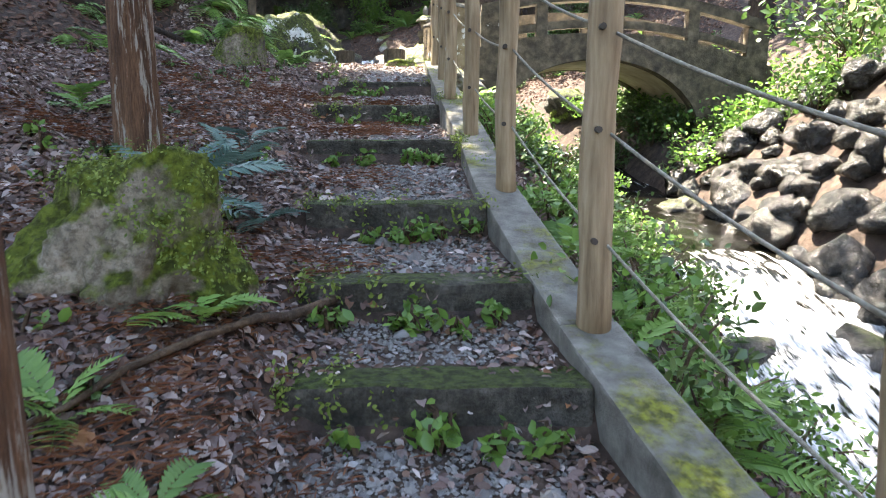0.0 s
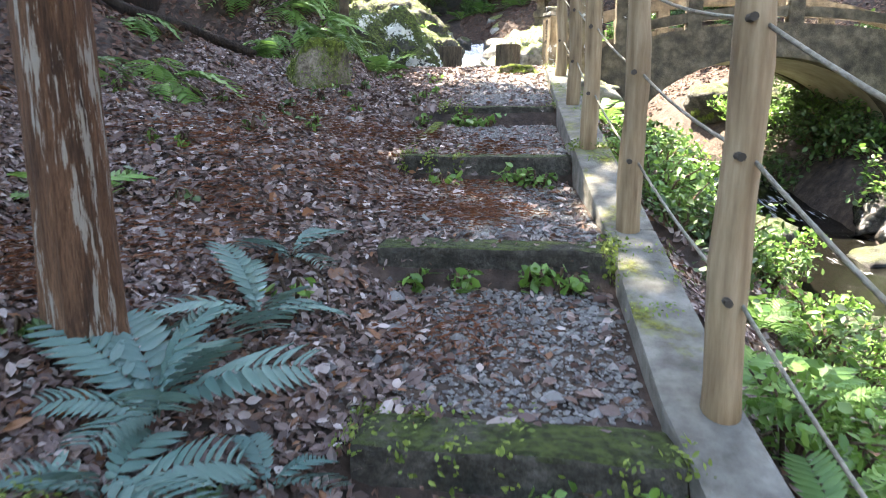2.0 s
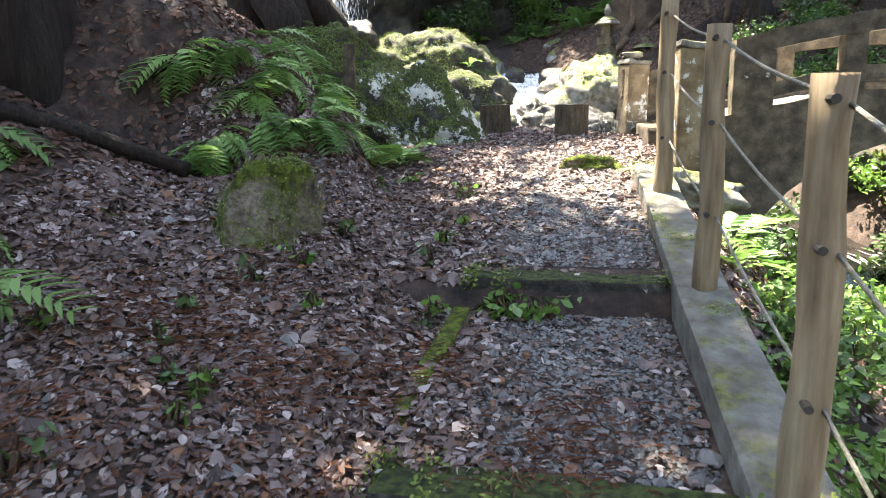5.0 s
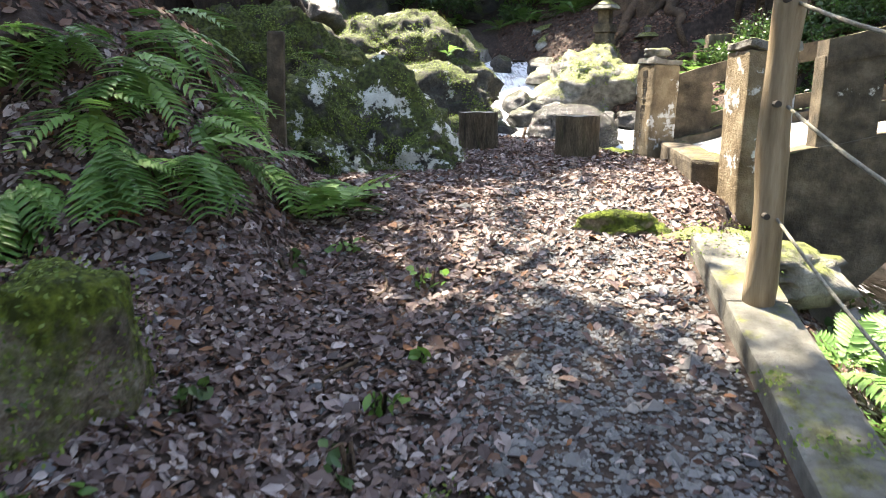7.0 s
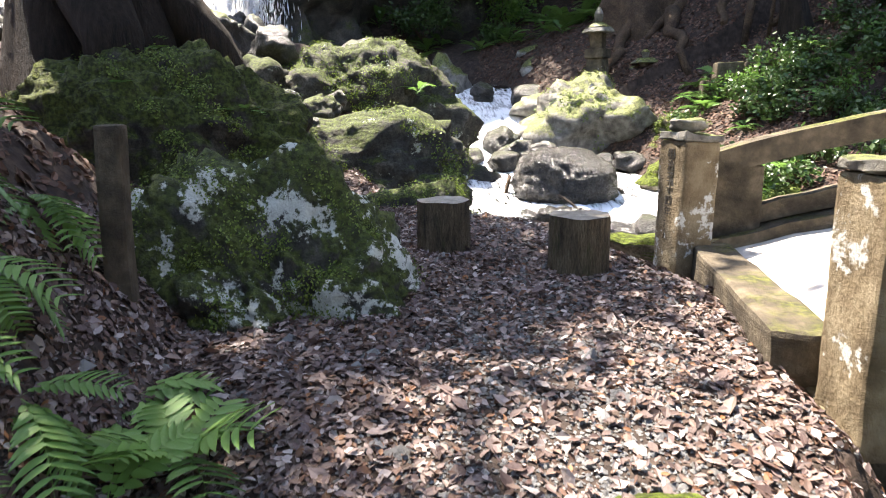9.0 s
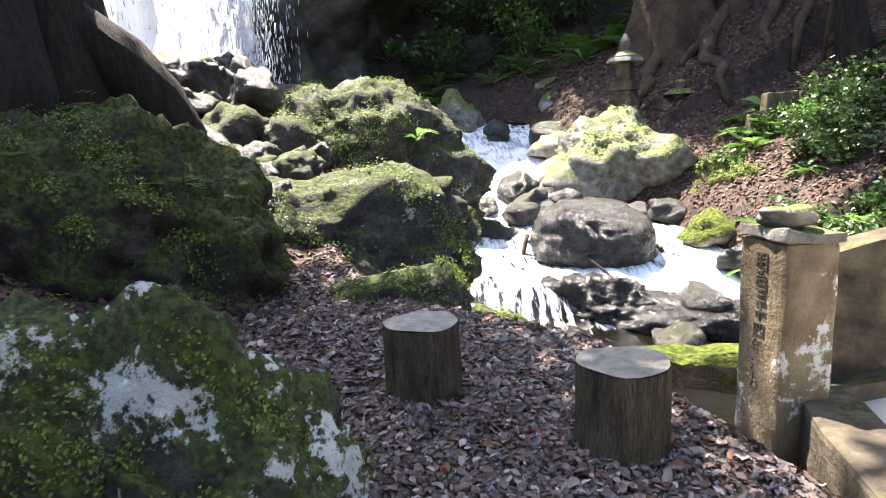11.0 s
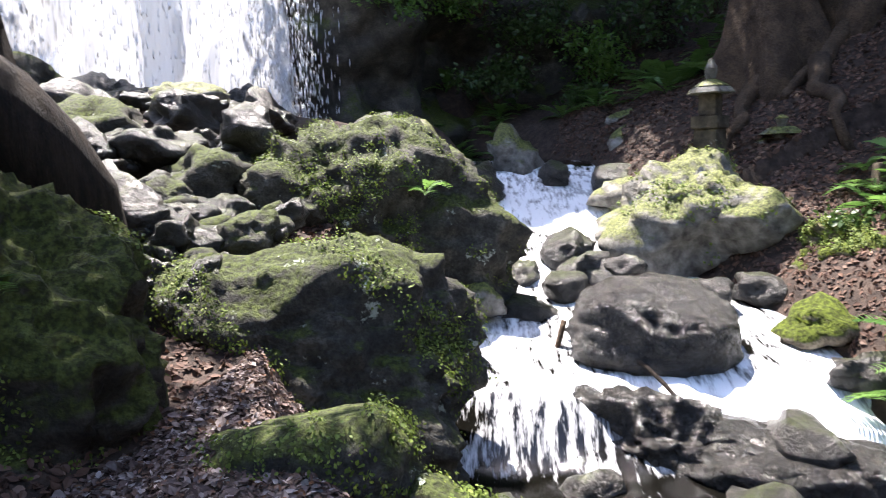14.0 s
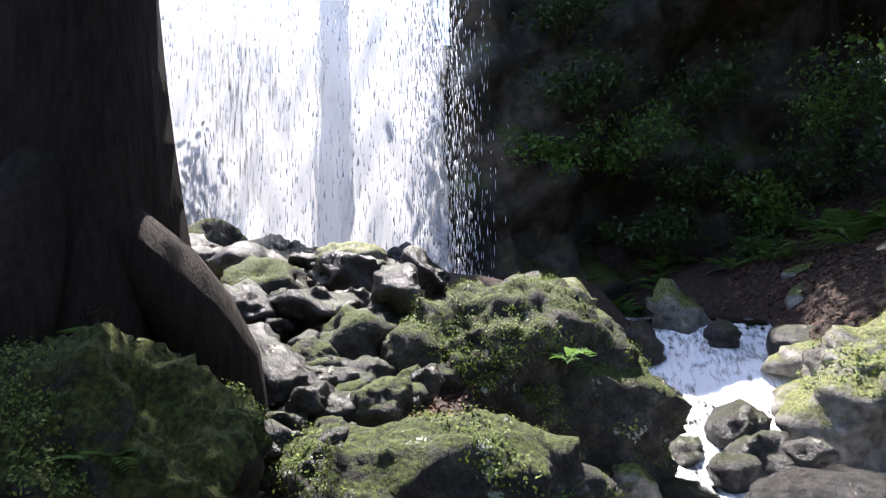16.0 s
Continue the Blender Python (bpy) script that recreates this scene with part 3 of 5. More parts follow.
for i, (x, y, z, s, sd, mt, lb) in enumerate([
        (-2.14, 20.5, 2.75, 0.36, 41, rock_wet, "dark angular stone in the cascade"), (-2.65, 20.0, 2.5, 0.28, 42, rock_wet, "dark stone in the cascade"),
        (-2.06, 19.5, 2.4, 0.33, 43, rock_wet, "dark rounded stone in the cascade"), (-2.72, 18.5, 2.5, 0.27, 44, rock_pale, "pale moss-topped stone in the cascade"),
        (-1.9, 18.3, 1.85, 0.36, 45, rock_wet, "wet stone in the cascade"), (-2.2, 19.0, 2.15, 0.3, 46, rock_wet, "wet stone in the cascade"),
        (-1.5, 20.0, 2.6, 0.25, 47, rock_wet, "small wet stone in the cascade"), (-3.4, 20.9, 3.0, 0.42, 48, rock_wet, "dark stone at the cascade's edge"),
        (-3.0, 17.6, 1.7, 0.5, 49, rock_wet, "dark stone under the bank"), (-0.2, 16.6, 1.5, 0.3, 50, rock_wet, "wet stone in the pool"),
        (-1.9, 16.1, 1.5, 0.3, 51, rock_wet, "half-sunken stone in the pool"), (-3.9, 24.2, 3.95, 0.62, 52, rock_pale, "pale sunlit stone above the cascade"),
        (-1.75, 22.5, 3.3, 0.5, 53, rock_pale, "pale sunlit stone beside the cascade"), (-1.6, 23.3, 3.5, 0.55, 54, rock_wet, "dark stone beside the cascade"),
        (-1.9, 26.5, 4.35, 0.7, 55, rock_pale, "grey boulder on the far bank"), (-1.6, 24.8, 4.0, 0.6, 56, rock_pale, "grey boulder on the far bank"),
        (-4.75, 20.2, 4.25, 0.42, 57, rock_wet, "wet boulder with a sunlit top"), (-1.2, 18.1, 1.9, 0.25, 59, rock_wet, "wet stone in the cascade"), (-2.5, 19.3, 2.2, 0.3, 60, rock_wet, "dark stone in the cascade"), (-2.3, 17.8, 1.75, 0.3, 61, rock_wet, "wet stone in the cascade"),
        (-0.1, 19.9, 2.45, 0.3, 62, rock_wet, "dark stone at the far edge of the cascade"), (0.45, 18.9, 2.3, 0.35, 63, rock_green, "mossy stone at the far edge of the cascade"), (-1.4, 16.7, 1.5, 0.22, 64, rock_wet, "half-sunken stone in the pool"),
        (-2.9, 23.3, 3.6, 0.3, 65, rock_wet, "dark stone in the upper cascade"), (-3.9, 22.4, 3.5, 0.4, 66, rock_wet, "dark stone in the upper cascade"), (0.1, 17.4, 1.75, 0.3, 67, rock_wet, "wet stone at the lip of the fall"),
        (-2.35, 18.9, 2.15, 0.42, 68, rock_wet, "wet black stone in the cascade"), (-1.75, 17.9, 1.75, 0.42, 69, rock_wet, "dark split stone in the cascade"), (-2.6, 17.3, 1.55, 0.3, 70, rock_wet, "dark stone under the bank"),
        (-1.95, 20.0, 2.55, 0.4, 71, rock_wet, "dark angular stone in the cascade"), (-0.6, 19.6, 2.45, 0.3, 72, rock_wet, "low wet stone in the cascade"), (0.6, 18.2, 2.1, 0.28, 73, rock_wet, "low wet stone at the far bank"), (1.2, 18.6, 2.35, 0.45, 74, rock_green, "mossy stone of the far bank"),
        (-4.3, 21.0, 4.15, 0.38, 58, rock_pale, "moss-patched boulder with a sunlit top")]):
    rock("stone", x, y, z, s * 1.15, s, s * 0.8, (0, 0, sd * 37), sd, mt, lb, "stones in the cascade", sub=3)

# rocky slope up to the waterfall
heap = [(-5.3, 16.4, 0.6), (-4.7, 17.3, 0.4), (-5.6, 18.0, 0.55), (-6.1, 17.0, 0.6), (-5.1, 18.6, 0.42), (-5.9, 19.1, 0.55), (-6.6, 18.3, 0.55), (-5.3, 19.8, 0.5),
        (-6.2, 20.3, 0.55), (-7.1, 19.6, 0.6), (-7.7, 18.6, 0.65), (-6.9, 21.0, 0.55), (-8.0, 20.3, 0.6), (-8.6, 19.2, 0.6), (-7.7, 21.6, 0.5), (-4.2, 16.7, 0.33),
        (-4.55, 16.2, 0.3), (-3.9, 17.4, 0.36), (-4.3, 18.0, 0.3), (-9.2, 20.2, 0.6), (-4.0, 15.9, 0.25), (-6.3, 16.0, 0.45), (-5.0, 17.9, 0.28), (-5.6, 17.3, 0.3), (-9.8, 19.0, 0.7), (-8.9, 18.0, 0.7), (-8.2, 17.2, 0.7), (-7.4, 16.6, 0.6), (-10.4, 19.8, 0.7),
        (-7.2, 17.6, 0.5), (-4.5, 15.6, 0.22), (-3.6, 17.9, 0.22), (-4.9, 16.8, 0.22), (-6.6, 19.0, 0.3), (-7.4, 20.4, 0.3), (-5.7, 20.6, 0.35), (-6.5, 21.8, 0.4), (-5.2, 21.3, 0.45), (-4.2, 17.2, 0.2), (-4.6, 18.4, 0.2)]
HEAP_KIND = (0, 1, 0, 0, 0, 0, 1, 0, 2, 0)
heap = [h for h in heap if not (h[0] > -5.25 - 0.45 * (h[1] - 18) and h[1] > 17.2 and h[0] > -7.2)]
for i, (x, y, s) in enumerate(heap):
    lift = np.interp(y, [15, 18, 21], [0.25, 0.35, 0.2])
    rock("stone", x, y, ground_z(x, y) + lift, s * 1.12, s * 0.92, s * 0.8, (10 * (i % 3), 8 * (i % 4), i * 47), 70 + i, (rock_wet, rock_mossy, rock_pale)[HEAP_KIND[i % 10]],
         ("wet black stone on the rocky slope", "mossy stone on the rocky slope", "grey stone with a bright top on the rocky slope")[HEAP_KIND[i % 10]], "stones of the rocky slope", sub=4, facets=13, rough=0.12)
pebble = random.Random(8)
for i in range(90):
    y = 15.6 + 5.6 * pebble.random()
    x = -3.7 - 0.25 * (y - 15.6) - 4.2 * pebble.random()
    s = pebble.uniform(0.1, 0.24)
    if y > 17.2 and x > -5.2 - 0.45 * (y - 18):
        continue
    rock("stone", x, y, ground_z(x, y) + 0.3, s * 1.3, s, s * 0.8, (0, 0, i * 31), 600 + i, rock_wet if i % 3 else rock_mossy, "small dark stone wedged in the rocky slope", "stones of the rocky slope", sub=3, facets=9)
for i in range(26):
    x, y = -4.35 - 1.5 * pebble.random(), 15.5 + 2.1 * pebble.random()
    s = pebble.uniform(0.16, 0.34)
    rock("stone", x, y, ground_z(x, y) + 0.12, s * 1.3, s, s * 0.85, (8 * (i % 3), 6 * (i % 4), i * 53), 800 + i, (rock_wet, rock_wet, rock_mossy, rock_wet)[i % 4], "mossy stone on the rocky slope" if i % 4 == 2 else "dark angular stone on the rocky slope", "stones of the rocky slope", sub=4, facets=12)
for i, (x, y) in enumerate([(2.7, 14.9), (3.5, 13.9), (1.2, 14.4), (3.9, 12.9)]):
    rock("boulder", x, y, ground_z(x, y) + 0.1, 0.6, 0.5, 0.45, (0, 0, i * 40), 700 + i, rock_mossy, "mossy boulder on the stream bank behind the bridge", sub=4)
# Pale stone and wide pale moss also carry the sunlight on this hump.
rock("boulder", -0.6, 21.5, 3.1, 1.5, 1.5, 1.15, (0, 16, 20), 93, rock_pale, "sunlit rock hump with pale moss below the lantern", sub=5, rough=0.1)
rock("boulder", 1.2, 20.2, 2.7, 1.3, 0.8, 0.6, (0, 10, 0), 91, rock_green, "mossy ledge of the far bank")
rock("boulder", 1.7, 17.6, 2.0, 0.9, 0.6, 0.4, (0, 10, 30), 92, rock_green, "bright mossy stone at the water's edge")
# dark boulder wall on the far side of the lower stream
for i in range(150):
    row, col = divmod(i, 25)
    x, y = 3.7 + row * 0.36 + 0.15 * math.sin(i * 5.1), 3.0 + col * 0.31 + 0.25 * math.sin(i * 3.3)
    s = 0.22 + 0.09 * math.sin(i * 7.7)
    rock("stone", x, y, ground_z(x, y) + 0.08, s, s, s * 0.8, (0, 0, i * 61), 2120 + i, rock_black,
         "dark stone of the stream's rocky bank", "stones of the rocky bank", sub=3, facets=10)
for i, (x, y, s) in enumerate([(2.0, 6.6, 0.35), (3.7, 7.4, 0.4), (1.8, 8.6, 0.35), (3.4, 5.4, 0.3), (2.1, 4.7, 0.25), (1.6, 3.4, 0.3), (3.3, 9.4, 0.45), (1.7, 10.1, 0.35)]):
    rock("stone", x, y, ground_z(x, y) + 0.1, s, s * 0.9, s * 0.7, (0, 0, i * 50), 200 + i, rock_wet, "wet stone at the edge of the lower stream", "stones of the lower stream", sub=3)


# ---- steps, kerb, railing ----
LEFT_X = [-0.55, -0.6, -0.72, -0.95, -1.15, -1.12]
for i, (y, z) in enumerate(STEPS):
    x1 = float(np.interp(y, [k[0] for k in KERB], [k[1] for k in KERB])) - 0.01
    bm = bmesh.new()
    slab(bm, LEFT_X[i], x1, -0.11, 0.11, -0.24, 0, 0.02, 0.012, 5)
    st = part("step", bm, step_concrete, None)
    st.location = (0, y + 0.11, z)
    tagged(st, "mossy grey concrete step beam across the footpath", "step", "steps of the footpath")

bm = bmesh.new()
slab(bm, -0.045, 0.045, 0, 1.1, -0.15, 0.02, 0.015, 0.015, 5)
for v in bm.verts:
    v.co.z += 0.17 * v.co.y
edge_stone = part("edge_stone", bm, rock_green)
edge_stone.matrix_world = pose(-1.2, 6.6, 1.55, 0, 0, -3)
tagged(edge_stone, "narrow mossy edging stone beside the steps", "kerb")

for i, ((ya, xa), (yb, xb)) in enumerate(zip(KERB, KERB[1:])):
    za, zb = [float(np.interp(v, [-3, 2.5, 3.75, 5.1, 6.3, 7.7, 9.1, 9.85], [-0.8, 0.62, 1.04, 1.32, 1.63, 1.9, 2.18, 2.3])) for v in (ya, yb)]
    bm = bmesh.new()
    ln = math.hypot(xb - xa, yb - ya)
    slab(bm, 0, 0.24, 0, ln - 0.006, -0.32, 0, 0.015, 0.006, 4)
    for v in bm.verts:
        v.co.z += (zb - za) * v.co.y / ln
    kb = part("kerb_beam", bm, concrete)
    kb.matrix_world = pose(xa, ya, za, 0, 0, math.degrees(math.atan2(-(xb - xa), yb - ya)))
    tagged(kb, "grey concrete kerb beam with patches of moss", "kerb", "kerb beams under the railing")

POSTS = [(0.9, 1.2, 0.2), (0.57, 2.5, 0.6), (0.345, 3.75, 1.03), (0.21, 5.1, 1.3), (0.07, 6.3, 1.62), (0.0, 7.7, 1.89), (-0.1, 9.1, 2.17)]
fence = thing("railing", pose(0, 0, 0), "railing of peeled log posts with three rope wires", "railing")
for i, (x, y, z) in enumerate(POSTS):
    pr = (0.066, 0.066, 0.058, 0.06, 0.056, 0.056, 0.058)[i]
    p = [(x + 0.006 * math.sin(k + i), y + 0.006 * math.cos(k * 1.3 + i), z - 0.08 + k * (1.52, 1.52, 1.42, 1.27, 1.24, 1.24, 1.3)[i] / 8) for k in range(9)]
    post = tube_part("post", p, [pr + 0.004 * math.sin(k * 2 + i) - 0.001 * k for k in range(9)], wood_post, fence, 18)
    for h in (0.35, 0.75, 1.1):
        bm = bmesh.new()
        bmesh.ops.create_cone(bm, cap_ends=True, segments=8, radius1=0.012, radius2=0.012, depth=0.17)
        bmesh.ops.rotate(bm, verts=bm.verts, matrix=Matrix.Rotation(1.57, 3, "X"))
        bolt = part("eye_bolt", bm, dark_fill, post, "dark iron eye bolt")
        bolt.location = (x - 0.02, y, z + h)
for a, b in zip(POSTS, POSTS[1:]):
    for h in (0.35, 0.75, 1.1):
        pts = [(a[0] + (b[0] - a[0]) * k / 8 + 0.02, a[1] + (b[1] - a[1]) * k / 8, a[2] + (b[2] - a[2]) * k / 8 + h - 0.025 * math.sin(math.pi * k / 8)) for k in range(9)]
        tube_part("rope", pts, [0.0065] * 9, rope_wire, fence, 6)

# ---- bridge ----
bridge = thing("bridge", pose(0.05, 11.0, 0, 0, 0, 2), "old arched stone footbridge with low parapet rails", "bridge")


def deck_z(x):
    return 2.45 + 0.38 * (1 - ((x - 2.4) / 2.4) ** 2)


def arched(name, x0, x1, y0, y1, low, high, mat, n=28, label=""):
    vs, fs = [], []
    for k in range(n + 1):
        x = x0 + (x1 - x0) * k / n
        j = 0.006 * math.sin(x * 17) + 0.004 * math.sin(x * 41)
        for y, zz in ((y0, low(x)), (y1, low(x)), (y1, high(x) + j), (y0, high(x) + j)):
            vs.append((x, y, zz))
    for k in range(n):
        a = k * 4
        for q in range(4):
            r = (q + 1) % 4
            fs.append((a + q, a + r, a + 4 + r, a + 4 + q))
    fs += [(3, 2, 1, 0), (n * 4, n * 4 + 1, n * 4 + 2, n * 4 + 3)]
    return mesh_part(name, mesh_of(name, vs, fs, mat, False), bridge, label)


arched("deck", 0.14, 5.2, 0.0, 2.15, lambda x: deck_z(x) - 0.1, lambda x: deck_z(x), deck_stone, label="bridge deck coloured pale for the sunlight on it")
for y0 in (-0.06, 1.95):
    arched("spandrel", 0.14 if y0 < 0 else -0.1, 5.2, y0, y0 + 0.26, lambda x: min(deck_z(x) - 0.16, 1.1 + 1.35 * math.sqrt(max(0.0, 1 - ((x - 2.4) / 1.75) ** 2))), lambda x: deck_z(x) - 0.02 + (0.04 if y0 < 0 else 0.1), bridge_stone)
arched("vault", 0.55, 4.25, 0.2, 1.95, lambda x: 1.1 + 1.35 * math.sqrt(max(0.0, 1 - ((x - 2.4) / 1.85) ** 2)), lambda x: 1.2 + 1.35 * math.sqrt(max(0.0, 1 - ((x - 2.4) / 1.85) ** 2)), plaster, label="arch soffit coloured pale for the light on it")
for x0, x1 in ((0.02, 0.6), (4.15, 5.2)):
    bm = bmesh.new()
    slab(bm, x0, x1, 0.02, 2.13, 0.0, 2.28, 0.02, 0.02, 4)
    part("abutment", bm, bridge_stone, bridge)
for y0, xe in ((-0.05, 0.55), (2.05, 0.0)):
    arched("top_rail", xe, 5.1, y0, y0 + 0.2, lambda x: deck_z(x) + 0.5, lambda x: deck_z(x) + 0.66, bridge_stone)
    arched("low_rail", xe + 0.3, 5.0, y0 + 0.04, y0 + 0.16, lambda x: deck_z(x) + 0.1, lambda x: deck_z(x) + 0.22, bridge_stone)
    for k, x in enumerate((xe + 0.16, 1.5, 2.7, 3.9, 4.95)):
        bm = bmesh.new()
        w = 0.17 if k in (0, 4) else 0.09
        slab(bm, x - w, x + w, y0 + 0.01, y0 + 0.19, deck_z(x) - 0.05, deck_z(x) + 0.53, 0.012, 0.006, 3)
        part("baluster", bm, bridge_stone, bridge)


bm = bmesh.new()
slab(bm, -0.14, 0.13, 0.2, 2.25, 2.15, 2.53, 0.03, 0.02, 8)
part("kerb_stone", bm, bridge_stone, bridge, "dark mossy edge stone of the bridge landing")


def pillar(x, y, z0, z1, w, lean, turn, label, cap):
    th = thing("stone_pillar", pose(x, y, z0, lean[0], lean[1], turn), label, "pillar", "stone pillars at the bridge")
    bm = bmesh.new()
    slab(bm, -w / 2, w / 2, -w / 2, w / 2, -0.15, z1 - z0, 0.02, 0.012, 8)
    part("shaft", bm, pillar_stone, th)
    bm = bmesh.new()
    slab(bm, -w * 0.53, w * 0.55, -w * 0.54, w * 0.52, z1 - z0 + 0.002, z1 - z0 + 0.055, 0.015, 0.028, 6)
    part("cap", bm, rock_pale, th, "weathered flat cap stone")
    return th


pillar(0.24, 10.98, 2.3, 3.2, 0.3, (0, 0), 14, "square stone gate pillar with lichen and a cap", False)
p2 = pillar(-0.2, 12.95, 2.35, 3.2, 0.265, (-1, 2), 28, "weathered lichen-spotted stone pillar with carved characters", True)
for k, ch in enumerate("明治三十四年六月"):
    cu = bpy.data.curves.new("character", "FONT")
    cu.body, cu.size, cu.extrude, cu.align_x = ch, 0.075, 0.002, "CENTER"
    co = new("carved_character", cu)
    co.data.materials.append(dark_fill)
    co.parent = p2
    co.matrix_local = pose(-0.135, 0.0, 0.74 - k * 0.075, 90, 0, -90)
rock("stone", -0.2, 12.95, 3.3, 0.14, 0.1, 0.06, (0, 5, 20), 230, rock_pale, "flat pale stone laid on the pillar's cap", sub=3)


def stump(x, y, z0, h, r, seed):
    th = thing("tree_stump", pose(x, y, z0, 0, 0, seed * 40), "sawn log stump set upright as a path bollard", "stump", "log stumps across the path")
    n = 28
    vs, fs = [], []
    hs = np.linspace(-0.12, h, 8)
    for k, zz in enumerate(hs):
        for a in range(n):
            w = 2 * math.pi * a / n
            rr = r * (1 + 0.04 * math.sin(3 * w + seed) + 0.025 * math.sin(11 * w + k * 0.4) + 0.06 * (1 - k / 7) ** 2)
            vs.append((rr * math.cos(w), rr * math.sin(w), zz))
    for k in range(7):
        for a in range(n):
            b = (a + 1) % n
            fs.append((k * n + a, k * n + b, (k + 1) * n + b, (k + 1) * n + a))
    mesh_part("bark", mesh_of("bark", vs, fs, stump_bark), th)
    tv, tf = [(0, 0, h + 0.004)], []
    for ring in range(1, 5):
        for a in range(n):
            w = 2 * math.pi * a / n
            rr = r * (1 + 0.04 * math.sin(3 * w + seed)) * ring / 4 * 0.985
            tv.append((rr * math.cos(w), rr * math.sin(w), h + 0.004 + 0.004 * math.sin(ring * 3 + a)))
    tf += [(0, 1 + a, 1 + (a + 1) % n) for a in range(n)]
    for ring in range(3):
        for a in range(n):
            b = (a + 1) % n
            tf.append((1 + ring * n + a, 1 + (ring + 1) * n + a, 1 + (ring + 1) * n + b, 1 + ring * n + b))
    mesh_part("cut_face", mesh_of("cut_face", tv, tf, stump_top), th, "pale grey sawn top")
    return th


stump(-0.87, 12.62, 2.38, 0.38, 0.19, 1)
stump(-1.83, 13.05, 2.38, 0.4, 0.19, 2)
bm = bmesh.new()
slab(bm, -0.7, 0.6, -0.14, 0.14, -0.2, 0.0, 0.04, 0.05, 8)
beam = part("edge_beam", bm, rock_green)
beam.matrix_world = pose(-0.55, 13.95, 2.36, 0, 0, 8)
tagged(beam, "mossy stone edging beam above the pool", "kerb")
bm = bmesh.new()
slab(bm, -0.06, 0.06, -0.06, 0.06, -0.3, 0.95, 0.02, 0.012, 5)
cpost = part("stone_post", bm, bridge_stone)
cpost.matrix_world = pose(-3.0, 11.05, 2.45, 0, 2, 20)
tagged(cpost, "slim mossy stone post beside the big boulder", "post")
# Pale rock colour also stands in for the strong sun at the path's edge.
rock("boulder", 0.1, 10.22, 2.04, 0.64, 0.5, 0.28, (0, 5, 30), 240, rock_pale, "flat sunlit mossy stone at the path's edge")
rock("stone", -0.52, 10.12, 2.22, 0.26, 0.2, 0.13, (0, 0, 10), 241, rock_green, "small mossy stone in the path")

# ---- stone lantern ----
lan = thing("stone_lantern", pose(-0.55, 22.3, 3.85, 0, 0, 20), "small weathered stone lantern with a round finial", "lantern")
for nm, sides, r0, r1, za, zb in (("base", 4, 0.36, 0.34, -0.2, 0.38), ("platform", 4, 0.4, 0.4, 0.384, 0.56), ("fire_box", 4, 0.25, 0.25, 0.564, 0.86), ("roof", 6, 0.48, 0.4, 0.864, 0.95),
                                  ("roof_top", 6, 0.4, 0.12, 0.954, 1.06), ("finial", 10, 0.1, 0.14, 1.06, 1.2), ("finial_tip", 10, 0.14, 0.04, 1.2, 1.34)):
    bm = bmesh.new()
    bmesh.ops.create_cone(bm, cap_ends=True, segments=sides, radius1=r0 * 0.68, radius2=r1 * 0.68, depth=zb - za)
    bmesh.ops.translate(bm, verts=bm.verts, vec=(0, 0, (za + zb) / 2))
    bmesh.ops.bevel(bm, geom=list(bm.edges), offset=0.012, segments=2, affect="EDGES")
    part(nm, bm, rock_pale if "roof" in nm or "fin" in nm else bridge_stone, lan)
rock("stone", 0.35, 22.6, 4.05, 0.4, 0.3, 0.2, (0, 0, 30), 244, rock_pale, "flat stone beside the lantern", sub=3)
small = thing("stone_ornament", pose(0.35, 22.3, 4.02, 0, 0, 12), "small mossy stone roof with a knob beside the lantern", "ornament")
for nm, sides, r0, r1, za, zb in (("foot", 6, 0.14, 0.12, -0.25, 0.1), ("roof", 6, 0.3, 0.16, 0.104, 0.2), ("knob", 10, 0.05, 0.08, 0.2, 0.3), ("knob_cap", 10, 0.1, 0.03, 0.304, 0.36)):
    bm = bmesh.new()
    bmesh.ops.create_cone(bm, cap_ends=True, segments=sides, radius1=r0, radius2=r1, depth=zb - za)
    bmesh.ops.translate(bm, verts=bm.verts, vec=(0, 0, (za + zb) / 2))
    bmesh.ops.bevel(bm, geom=list(bm.edges), offset=0.008, segments=2, affect="EDGES")
    part(nm, bm, rock_pale, small)
for i in range(16):
    x, y = 1.35 + (i % 8) * 0.46, 20.75 + (i % 8) * 0.1
    bm = bmesh.new()
    slab(bm, -0.22, 0.22, -0.15, 0.15, -0.14, 0.14, 0.03, 0.02, 2)
    st = part("wall_stone", bm, bridge_stone)
    st.matrix_world = pose(x + 0.2 * (i // 8), y, 3.6 + 0.29 * (i // 8), 0, 0, 10)
    tagged(st, "cut stone block of a low dry wall", "stone block", "blocks of the low wall")


# ---- trees ----
def leaf_cloud(n, pts, size, jitter, seed, squash=0.5):
    """Folded leaves round the given clump centres."""
    g = np.random.default_rng(seed)
    pts = np.array(pts, float)
    c = pts[g.integers(0, len(pts), n)] + g.normal(0, 1, (n, 3)) * np.array([jitter, jitter, jitter * squash])
    return leaves_at(c, g, size)


